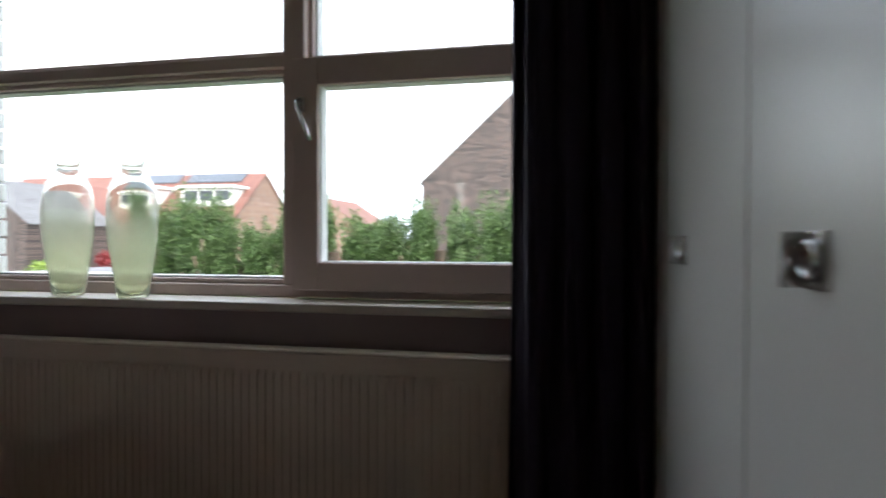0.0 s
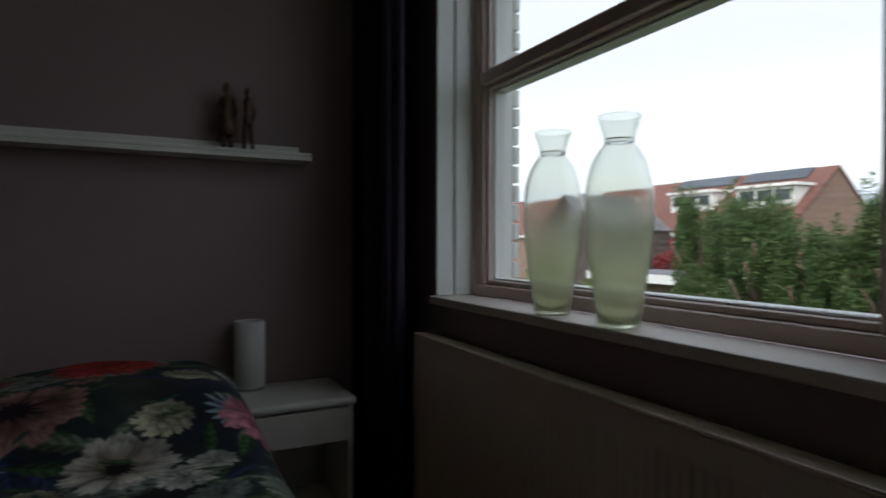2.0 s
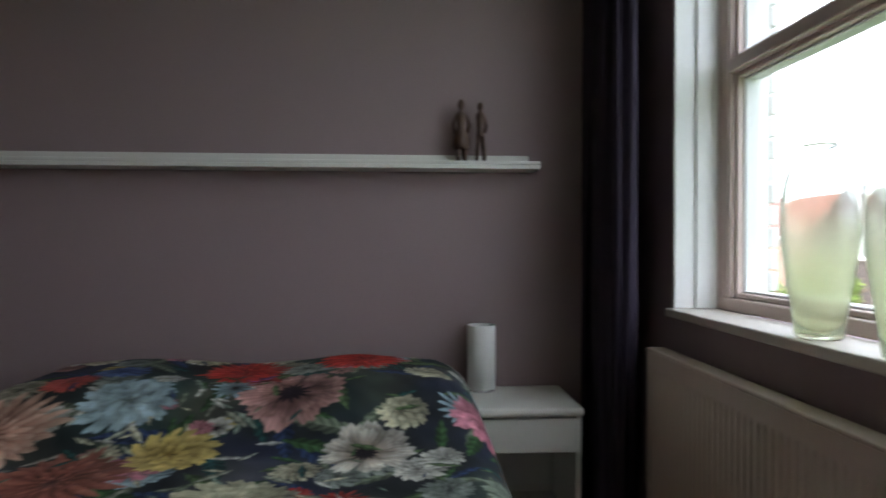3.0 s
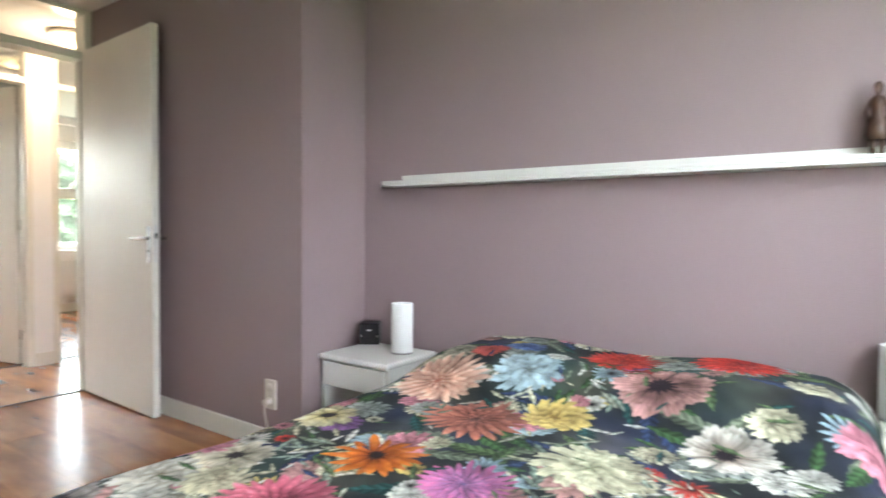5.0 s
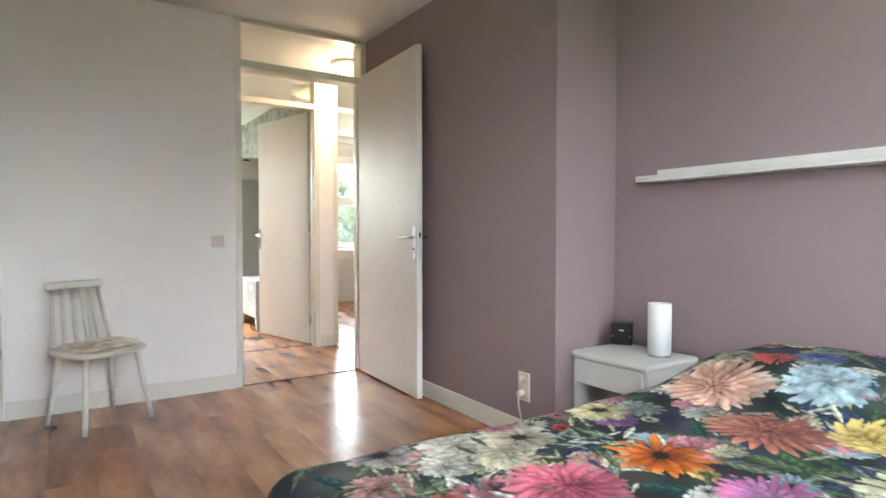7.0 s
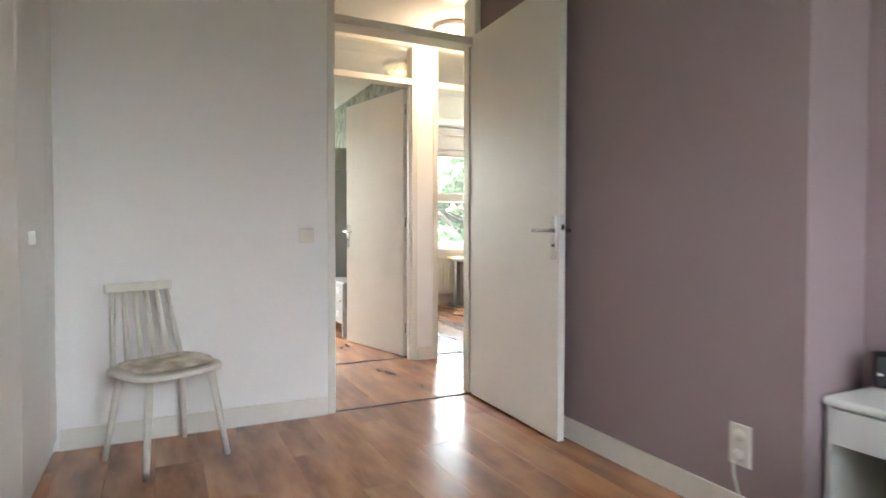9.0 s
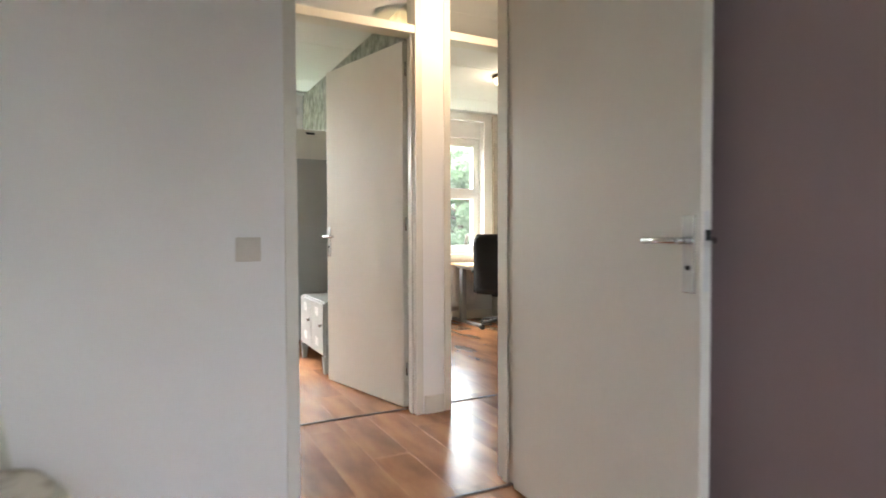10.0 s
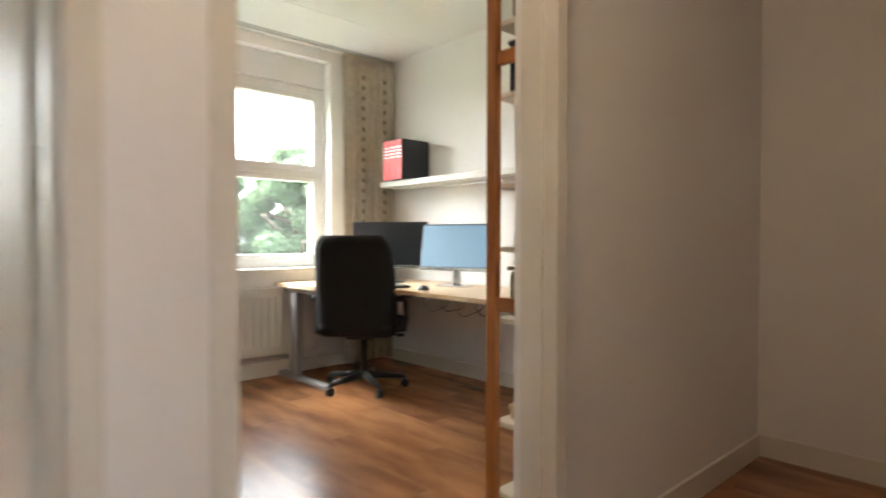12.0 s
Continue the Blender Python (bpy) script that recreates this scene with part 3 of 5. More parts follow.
# wardrobe along the east wall
DW = 0.565
wd = thing("wardrobe", "white built-in wardrobe with square steel pulls", "wardrobe")
boxes("body", WARDROBE, [(0.575, 1.148, -3.66, 1.39, 0.0, 2.59)], wd)
y = 0.51 + DW
k = 0
edges = []
while y > -3.6:
    edges.append((max(y - DW, -3.655), y))
    y -= DW
edges.insert(0, (1.079, 1.385))
for k, (ya, yb) in enumerate(edges):
    dr = part("door", _boxbm((0.553, 0.5745, ya + 0.003, yb - 0.003, 0.06, 2.58), 0.003), WARDROBE, wd)
    yh = (ya + yb) / 2 + 0.10
    if yb - ya < 0.4:
        continue
    bm = bmesh.new()
    box(bm, 0.530, 0.5535, yh + 0.002, yh + 0.006, 1.006, 1.060, 0.001)
    box(bm, 0.549, 0.5535, yh - 0.045, yh + 0.004, 1.006, 1.060, 0.001)
    part("pull_plate", bm, CHROME, dr, "bent steel finger plate")
    bm = bmesh.new()
    lathe(bm, [(0.012, 0.0), (0.019, 0.001), (0.021, 0.005), (0.015, 0.007), (0.012, 0.0)], 20)
    ring = part("pull_ring", bm, CHROME, dr)
    ring.matrix_basis = pose(0.548, yh - 0.022, 1.033, 0, -90, 0)
boxes("plinth", WARDROBE, [(0.570, 0.5745, -3.655, 1.38, 0.0, 0.055)], wd)

# bed
bed = thing("bed", "low double bed with a dark base under the duvet", "bed")
boxes("base", BLACK, [(-2.35, -0.22, -0.85, 0.73, 0.06, 0.28)], bed, bevel=0.01)
bm = bmesh.new()
box(bm, -2.34, -0.22, -0.85, 0.73, 0.282, 0.50, 0.05)
part("mattress", bm, WHITEPAINT, bed)
for x in (-2.2, -0.35):
    for y in (-0.7, 0.6):
        bm = bmesh.new()
        cyl(bm, (x, y, 0.0), (x, y, 0.062), 0.03)
        part("leg", bm, BLACK, bed)


def duvet():
    """One floral-printed cover: folded over the mattress edges, raised over the pillows, printed point by point."""
    rng = np.random.default_rng(4)
    nx, ny = 700, 690
    X0, X1, Y0, Y1 = -2.34, 0.24, -1.20, 1.10
    gx, gy = np.meshgrid(np.linspace(X0, X1, nx), np.linspace(Y0, Y1, ny), indexing="ij")

    def fold(s, edge, r, sign):
        """Distance past an edge becomes a rounded drop."""
        d = np.clip((s - edge) * sign + r, 0, None)
        arc = np.clip(d, 0, r * math.pi / 2)
        rest = d - arc
        return edge + sign * (-r + np.minimum((s - edge) * sign + r, 0) + r * np.sin(arc / r) + rest * 0.07), r * (1 - np.cos(arc / r)) + rest * 0.985

    fx, dropx = fold(gx, -0.165, 0.09, 1)
    ya, drops = fold(gy, -0.87, 0.13, -1)
    yb, dropn = fold(gy, 0.745, 0.12, 1)
    fy = np.where(gy < -0.05, ya, yb)
    dropy = np.where(gy < -0.05, drops, dropn)
    drop = np.sqrt(dropx ** 2 + dropy ** 2)

    def noise2(x, y, f, seed):
        r = np.random.default_rng(seed)
        out = np.zeros_like(x)
        for i in range(7):
            a = r.uniform(0, 2 * math.pi)
            k = f * r.uniform(0.5, 1.6)
            out += np.sin(k * (x * math.cos(a) + y * math.sin(a)) + r.uniform(0, 6.28))
        return out / 7

    head = np.clip((-1.50 - gx) / 0.40, 0, 1)
    head = head * head * (3 - 2 * head)
    hump = 0.125 * head * (0.82 + 0.18 * np.cos((gy + 0.42) * 4.1) ** 2) * np.clip(1.25 - (np.abs(gy + 0.05) / 0.80) ** 6, 0.05, 1)
    tail = np.clip((-2.17 - gx) / 0.17, 0, 1)
    z = 0.545 + hump - 0.10 * tail ** 2 + 0.010 * noise2(gx, gy, 7, 1) + 0.004 * noise2(gx, gy, 24, 2) - drop
    side = np.clip(dropy / 0.3, 0, 1)
    fy = fy + side * 0.018 * noise2(gx * 1.0, gy * 0.15, 16, 5) * np.sign(gy + 0.05)
    fx = fx + np.clip(dropx / 0.3, 0, 1) * 0.016 * noise2(gy, gx * 0.15, 16, 6)

    # the print: dark ground, mottled leaves, then the flowers from the lowest to the uppermost
    col = np.empty((nx, ny, 3))
    n1, n2, n3 = noise2(gx, gy, 9, 11), noise2(gx, gy, 30, 12), noise2(gx, gy, 80, 13)
    wx = 0.011 * noise2(gx, gy, 34, 21) + 0.005 * noise2(gx, gy, 95, 22)
    wy = 0.011 * noise2(gx, gy, 34, 23) + 0.005 * noise2(gx, gy, 95, 24)
    brush = noise2(gx + 2 * wx, gy * 0.4 + 2 * wy, 150, 25) + 0.6 * noise2(gx * 0.5 + wx, gy + wy, 210, 26)
    col[:] = (0.020, 0.024, 0.026)
    col += np.clip(noise2(gx, gy, 12, 14) - 0.05, 0, 1)[..., None] * np.array((0.13, 0.12, 0.07))
    col += np.clip(n1 + 0.3 * n2, 0, 1)[..., None] * np.array((0.02, 0.06, 0.045))
    col += np.clip(-n1 + 0.4 * n2 - 0.1, 0, 1)[..., None] * np.array((0.015, 0.02, 0.09))

    def patch(cx, cy, r):
        m = (np.abs(gx - cx) < r) & (np.abs(gy - cy) < r)
        i, j = np.nonzero(m)
        if len(i) == 0:
            return None
        return slice(i.min(), i.max() + 1), slice(j.min(), j.max() + 1)

    def lay(s, mask, colour):
        mask = np.clip(mask, 0, 1)[..., None]
        col[s] = col[s] * (1 - mask) + colour * mask

    def leaf(cx, cy, length, a, colour):
        s = patch(cx, cy, length)
        if s is None:
            return
        dx, dy = gx[s] - cx, gy[s] - cy
        u, v = dx * math.cos(a) + dy * math.sin(a), -dx * math.sin(a) + dy * math.cos(a)
        w = length * 0.23 * np.clip(1 - (u / length) ** 2, 0, 1) * (1 + 0.15 * np.sin(u * 160))
        vein = 0.75 + 0.5 * np.exp(-np.abs(v) / 0.004) + 0.3 * np.sin((u + np.abs(v)) * 210)
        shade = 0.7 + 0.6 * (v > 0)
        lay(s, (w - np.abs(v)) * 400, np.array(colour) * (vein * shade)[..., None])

    def flower(cx, cy, R, kind, tip, heart):
        s = patch(cx, cy, R * 1.1)
        if s is None:
            return
        dx, dy = gx[s] - cx + wx[s], gy[s] - cy + wy[s]
        r, a = np.hypot(dx, dy) / R, np.arctan2(dy, dx)
        tip, heart = np.array(tip), np.array(heart)
        wob = rng.uniform(0, 6.28, 4)
        if kind == 0:
            rings = [(1.0, 23), (0.90, 22), (0.78, 20), (0.66, 18), (0.53, 16), (0.40, 13), (0.27, 10), (0.15, 7)]
        elif kind == 1:
            rings = [(1.0, 9), (0.92, 8), (0.74, 7)]
        elif kind == 2:
            rings = [(1.0, 13), (0.88, 12), (0.75, 11), (0.62, 9), (0.50, 8), (0.38, 7), (0.26, 5)]
        else:
            rings = [(1.0, 14), (0.82, 13), (0.6, 11)]
        for q, (rr, n) in enumerate(rings):
            ph = a * n / (2 * math.pi) + wob[q % 4] * 3 + (0.25 * np.sin(r * 5 + wob[1]) if kind == 2 else 0)
            cell, t = np.floor(ph), ph - np.floor(ph) - 0.5
            rnd = np.modf(np.abs(np.sin(cell * 12.9898 + q * 78.2 + wob[0])) * 437.58)[0]
            if kind in (0, 3):
                dip = 0.36 if kind == 0 else 0.62
                edge = rr * (0.84 + 0.22 * rnd) * (1 - dip * (np.abs(t) * 2) ** 1.5)
            else:
                edge = rr * (0.86 + 0.12 * rnd) * np.clip(1 - (np.abs(t) * 2) ** 4, 0, 1) ** 0.35 * (1 + 0.04 * np.sin(a * 31 + wob[2]))
            g = np.clip(r / rr, 0, 1)
            tone = heart + (tip - heart) * (g ** 1.2)[..., None] + 0.16 * (np.clip(g - 0.72, 0, 1) * (1 - rnd))[..., None]
            streak = 0.80 + 0.45 * rnd + 0.14 * np.sin(t * 34 + rnd * 9) - 0.80 * (np.abs(t) * 2) ** 3
            # side light painted into the print: each flower brighter towards +x and -y
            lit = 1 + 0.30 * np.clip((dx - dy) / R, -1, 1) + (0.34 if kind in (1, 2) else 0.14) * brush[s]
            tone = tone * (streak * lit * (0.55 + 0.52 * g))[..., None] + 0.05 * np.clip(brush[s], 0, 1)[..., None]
            lay(s, (edge - r) * R * 190, tone)
        if kind in (1, 3):
            k = 0.26 if kind == 1 else 0.2
            spot = 0.6 + 0.8 * (np.sin(dx * 500 + wob[0]) * np.sin(dy * 470 + wob[3]) > 0.3)
            lay(s, (k * (1 + 0.2 * np.sin(a * 13)) - r) * R * 150, np.array((0.018, 0.01, 0.016)) * spot[..., None])

    greens = [(0.05, 0.11, 0.04), (0.02, 0.08, 0.075), (0.09, 0.14, 0.06), (0.03, 0.05, 0.12), (0.16, 0.19, 0.13)]
    for i in range(420):
        leaf(rng.uniform(-2.3, 0.1), rng.uniform(-1.15, 1.05), rng.uniform(0.05, 0.13), rng.uniform(0, 6.28), greens[rng.integers(5)])
    CREAM, WHITE, PEACH, PINK, RED, RUST, YELLOW, ORANGE, ROSE, BLUE, PURPLE, DUSK = (0.62, 0.58, 0.40), (0.70, 0.68, 0.60), (0.80, 0.36, 0.22), (0.66, 0.10, 0.18), (0.55, 0.045, 0.03), (0.46, 0.17, 0.115), (0.70, 0.55, 0.19), (0.76, 0.22, 0.03), (0.68, 0.26, 0.32), (0.38, 0.52, 0.58), (0.28, 0.12, 0.34), (0.52, 0.28, 0.25)
    small = [CREAM, WHITE, ROSE, BLUE, YELLOW, RED, PURPLE, DUSK]
    for i in range(150):
        c = small[rng.integers(8)]
        flower(rng.uniform(-2.3, 0.1), rng.uniform(-1.15, 1.05), rng.uniform(0.03, 0.085), int(rng.integers(1, 4)), c, tuple(0.35 * v for v in c))
    muted = [CREAM, WHITE, DUSK, (0.42, 0.40, 0.30), (0.30, 0.34, 0.30), ROSE, (0.22, 0.26, 0.20)]
    for i in range(110):
        c = muted[rng.integers(7)]
        flower(rng.uniform(-2.3, 0.1), rng.uniform(-1.15, 1.05), rng.uniform(0.05, 0.10), 2, c, tuple(0.3 * v for v in c))
    for px, py, spread, count in ((-1.20, 0.15, 0.24, 90), (-0.60, -0.65, 0.22, 110), (-0.90, -0.55, 0.2, 50), (-1.7, -0.15, 0.2, 40), (-0.5, 0.1, 0.3, 70)):
        for i in range(count):
            c = np.array((CREAM, WHITE, (0.45, 0.47, 0.36), (0.24, 0.30, 0.24))[rng.integers(4)]) * rng.uniform(0.5, 1.1)
            leaf(px + rng.normal(0, spread * 0.6), py + rng.normal(0, spread * 0.6), rng.uniform(0.02, 0.055), rng.uniform(0, 6.28), c)
    for cx, cy, R, kind, tip, heart in (
        (-1.25, 0.12, 0.16, 2, CREAM, (0.4, 0.42, 0.26)), (-0.80, -0.66, 0.12, 1, (0.66, 0.58, 0.46), CREAM), (-0.62, -0.70, 0.12, 2, WHITE, (0.5, 0.42, 0.28)), (-0.68, -0.56, 0.10, 2, CREAM, (0.5, 0.44, 0.3)), (-0.52, -0.60, 0.085, 2, WHITE, (0.4, 0.36, 0.26)), (-0.42, -0.76, 0.11, 1, (0.55, 0.50, 0.46), (0.2, 0.17, 0.14)),
        (-1.76, -0.30, 0.15, 2, BLUE, (0.45, 0.55, 0.52)), (-1.98, -0.42, 0.10, 2, (0.10, 0.17, 0.36), (0.03, 0.05, 0.2)), (-1.88, -0.52, 0.09, 0, (0.62, 0.12, 0.09), (0.25, 0.02, 0.02)), (-2.05, -0.05, 0.16, 0, RED, (0.2, 0.02, 0.02)), (-2.12, 0.33, 0.17, 0, RED, (0.3, 0.02, 0.02)),
        (-1.04, 0.33, 0.12, 1, WHITE, (0.1, 0.1, 0.1)), (-1.80, 0.15, 0.175, 1, DUSK, (0.2, 0.09, 0.08)), (-1.40, -0.30, 0.19, 0, RUST, (0.16, 0.03, 0.03)), (-1.55, -0.10, 0.125, 2, YELLOW, (0.35, 0.2, 0.03)),
        (-1.54, 0.38, 0.14, 1, WHITE, (0.45, 0.30, 0.22)), (-1.08, 0.57, 0.17, 2, RED, (0.12, 0.01, 0.01)), (-1.00, -0.08, 0.13, 0, (0.50, 0.12, 0.25), (0.25, 0.2, 0.42)), (-0.80, -0.80, 0.10, 2, ROSE, (0.5, 0.15, 0.22)),
        (-1.16, -0.70, 0.12, 1, CREAM, YELLOW), (-0.95, -0.83, 0.09, 3, CREAM, YELLOW), (-1.01, -0.36, 0.15, 3, ORANGE, (0.35, 0.04, 0.01)), (-0.68, -0.36, 0.165, 0, (0.72, 0.19, 0.26), (0.36, 0.02, 0.07)), (-1.63, -0.60, 0.20, 0, (0.84, 0.58, 0.44), (0.52, 0.10, 0.05)),
        (-1.72, 0.72, 0.13, 2, ROSE, (0.3, 0.08, 0.12)), (-0.80, 0.66, 0.13, 2, PURPLE, (0.08, 0.03, 0.12)), (-0.20, -0.48, 0.10, 2, (0.75, 0.34, 0.40), ROSE), (-0.42, -0.42, 0.07, 2, (0.5, 0.1, 0.03), RED), (-0.55, 0.2, 0.17, 0, RED, (0.2, 0.01, 0.02)), (-0.35, -0.1, 0.15, 1, CREAM, YELLOW), (-0.4, 0.55, 0.16, 1, DUSK, (0.2, 0.05, 0.05)),
    ):
        flower(cx, cy, R * 0.95, kind, tip, heart)
    for i in range(130):
        leaf(rng.uniform(-2.3, 0.1), rng.uniform(-1.15, 1.05), rng.uniform(0.02, 0.05), rng.uniform(0, 6.28), greens[rng.integers(5)])
    col *= (0.88 + 0.30 * n3 + 0.35 * n2)[..., None]
    grey = col.mean(-1, keepdims=True)
    col = np.clip(0.86 * (grey + (col - grey) * 1.02), 0.004, 0.8)

    me = bpy.data.meshes.new("duvet")
    co = np.stack([fx, fy, np.maximum(z, 0.04)], -1).reshape(-1, 3)
    idx = np.arange(nx * ny).reshape(nx, ny)
    quads = np.stack([idx[:-1, :-1], idx[1:, :-1], idx[1:, 1:], idx[:-1, 1:]], -1).reshape(-1, 4)
    me.from_pydata(co.tolist(), [], quads.tolist())
    me.polygons.foreach_set("use_smooth", [True] * len(quads))
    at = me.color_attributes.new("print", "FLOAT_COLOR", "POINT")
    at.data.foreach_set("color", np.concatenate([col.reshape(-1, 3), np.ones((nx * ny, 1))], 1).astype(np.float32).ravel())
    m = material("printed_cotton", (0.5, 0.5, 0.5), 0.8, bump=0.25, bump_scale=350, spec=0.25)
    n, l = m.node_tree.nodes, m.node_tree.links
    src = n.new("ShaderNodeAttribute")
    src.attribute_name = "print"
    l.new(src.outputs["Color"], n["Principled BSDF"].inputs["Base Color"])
    me.materials.append(m)
    ob = new("duvet", me)
    tagged(ob, "dark duvet cover printed with large colourful flowers, spread over the bed", "duvet")
    return ob


duvet()


def nightstand(place, depth, label):
    """A drawer unit with an overhanging rounded top and an open bay under the drawer; the front faces +x."""
    n = thing("nightstand", label, "nightstand", "nightstands beside the bed", place)
    part("top", _boxbm((-depth, 0.0, 0.0, 0.46, 0.474, 0.505), 0.012), WHITELAC, n)
    part("side_panel", _boxbm((-depth + 0.01, -0.02, 0.008, 0.028, 0.0, 0.474), 0.002), WHITELAC, n)
    part("side_panel", _boxbm((-depth + 0.01, -0.02, 0.432, 0.452, 0.0, 0.474), 0.002), WHITELAC, n)
    part("back_panel", _boxbm((-depth, -depth + 0.009, 0.008, 0.452, 0.0, 0.474)), WHITELAC, n)
    part("drawer_front", _boxbm((-0.03, -0.010, 0.030, 0.430, 0.348, 0.467), 0.004), WHITELAC, n)
    part("drawer_box", _boxbm((-depth + 0.015, -0.032, 0.033, 0.427, 0.352, 0.46)), WHITELAC, n)
    part("shelf", _boxbm((-depth + 0.01, -0.03, 0.0285, 0.4315, 0.06, 0.078)), WHITELAC, n)
    return n


nightstand((-1.912, -1.556, 0), 0.40, "white nightstand with one drawer beside the taupe wall")
nightstand((-2.035, 0.645, 0), 0.342, "white nightstand with one drawer by the curtain")


def table_lamp(place, label):
    l = thing("table_lamp", label, "lamp", "cylinder lamps", place)
    bm = bmesh.new()
    lathe(bm, [(0.0, 0.0), (0.052, 0.0), (0.052, 0.008), (0.0, 0.008)], 28)
    part("base", bm, CHROME, l)
    bm = bmesh.new()
    lathe(bm, [(0.050, 0.0085), (0.055, 0.010), (0.055, 0.251), (0.052, 0.255), (0.050, 0.251), (0.050, 0.012)], 32)
    part("shade", bm, WHITEPAINT, l, "white opal cylinder shade")
    return l


table_lamp((-2.165, -1.213, 0.5055), "white opal cylinder table lamp on the nightstand")
table_lamp((-2.312, 0.778, 0.5055), "white opal cylinder table lamp on the nightstand by the window")

ck = thing("alarm_clock", "small black cube clock radio on the nightstand", "clock", place=(-2.255, -1.51, 0.5055), rz=35)
part("body", _boxbm((-0.05, 0.05, -0.055, 0.055, 0.002, 0.118), 0.008), BLACK, ck)
part("display", _boxbm((0.0502, 0.0515, -0.012, 0.012, 0.078, 0.084)), WHITEPAINT, ck, "small lit digits bar")
for yy in (-0.042, 0.042):
    bm = bmesh.new()
    cyl(bm, (0.05, yy, 0.05), (0.054, yy, 0.05), 0.006)
    part("knob", bm, CHROME, ck)

# picture ledge over the bed
sh = thing("picture_ledge", "long white picture ledge on the taupe wall", "shelf")
part("board", _boxbm((-2.379, -2.262, -1.44, 1.0, 1.363, 1.379), 0.002), WHITELAC, sh)
part("front_lip", _boxbm((-2.276, -2.262, -1.44, 1.0, 1.380, 1.393), 0.002), WHITELAC, sh)
part("back_rail", _boxbm((-2.379, -2.367, -1.385, 0.975, 1.380, 1.429), 0.002), WHITELAC, sh)


def figurine(place, rz, h, wide, skirt):
    bm = bmesh.new()
    box(bm, -0.026, 0.026, -0.022, 0.022, 0.0, 0.010, 0.002)
    if skirt:
        lathe(bm, [(0.020, 0.06), (0.027, 0.075), (0.023, 0.11), (0.012, 0.14), (0.016, 0.17), (0.015, 0.19), (0.006, 0.20), (0.010, 0.215), (0.011, 0.228), (0.006, 0.24), (0.0, 0.243)], 12)
        cyl(bm, (-0.008, 0, 0.008), (-0.008, 0, 0.07), 0.006, 0.008, 8)
        cyl(bm, (0.010, 0, 0.008), (0.010, 0, 0.07), 0.006, 0.008, 8)
        tube(bm, [(0.014, 0, 0.185), (0.024, 0, 0.15), (0.018, 0.01, 0.12)], 0.004, 6)
        tube(bm, [(-0.014, 0, 0.185), (-0.024, 0, 0.15), (-0.018, 0.01, 0.12)], 0.004, 6)
    else:
        lathe(bm, [(0.012, 0.11), (0.010, 0.14), (0.014, 0.18), (0.012, 0.195), (0.005, 0.203), (0.009, 0.215), (0.009, 0.228), (0.0, 0.24)], 12)
        cyl(bm, (-0.012, 0, 0.008), (-0.005, 0, 0.12), 0.005, 0.008, 8)
        cyl(bm, (0.014, 0, 0.008), (0.005, 0, 0.12), 0.005, 0.008, 8)
        tube(bm, [(0.012, 0, 0.185), (0.018, 0.008, 0.15), (0.010, 0.016, 0.125)], 0.004, 6)
    for v in bm.verts:
        v.co = Vector((v.co.x * wide, v.co.y * wide, v.co.z * h / 0.243))
    ob = part("figurine", bm, BRONZE)
    ob.matrix_basis = pose(*place, 0, 0, rz)
    return tagged(ob, "dark carved wooden figurine on the picture ledge", "figurine", "figurines")


figurine((-2.322, 0.70, 1.3795), 90, 0.262, 1.35, True)
figurine((-2.322, 0.775, 1.3795), 78, 0.258, 1.3, False)


# white spindle chair
def spindle_chair(place, rz):
    c = thing("chair", "off-white painted wooden spindle chair against the white wall", "chair", place=place, rz=rz)
    bm = bmesh.new()
    n = 28
    rim = []
    for i in range(n):
        a = 2 * math.pi * i / n
        e = 0.62
        rim.append((0.222 * math.copysign(abs(math.cos(a)) ** e, math.cos(a)), 0.208 * math.copysign(abs(math.sin(a)) ** e, math.sin(a))))
    layers = [(0.94, 0.408), (1.0, 0.418), (1.0, 0.432), (0.97, 0.438)]
    rings = [[bm.verts.new((x * s, y * s, z)) for x, y in rim] for s, z in layers]
    for a, b in zip(rings, rings[1:]):
        for i in range(n):
            bm.faces.new((a[i], a[(i + 1) % n], b[(i + 1) % n], b[i]))
    bm.faces.new(rings[0][::-1])
    bm.faces.new(rings[-1])
    part("seat", bm, CHAIRWOOD, c)
    for sx in (-1, 1):
        for sy in (-1, 1):
            bm = bmesh.new()
            cyl(bm, (sx * 0.145, sy * 0.13, 0.412), (sx * 0.195, sy * 0.19, 0.0), 0.019, 0.0125, 12)
            part("leg", bm, CHAIRWOOD, c)
    for i in range(6):
        x = -0.165 + 0.066 * i
        bm = bmesh.new()
        cyl(bm, (x, 0.160, 0.432), (x * 0.80, 0.236, 0.775), 0.0135, 0.0105, 10)
        part("spindle", bm, CHAIRWOOD, c)
    bm = bmesh.new()
    m = Matrix.Translation((0, 0.240, 0.79)) @ Matrix.Rotation(radians(-12), 4, "X")
    box(bm, -0.165, 0.165, -0.013, 0.013, -0.024, 0.024, 0.010, m)
    part("top_rail", bm, CHAIRWOOD, c)
    return c


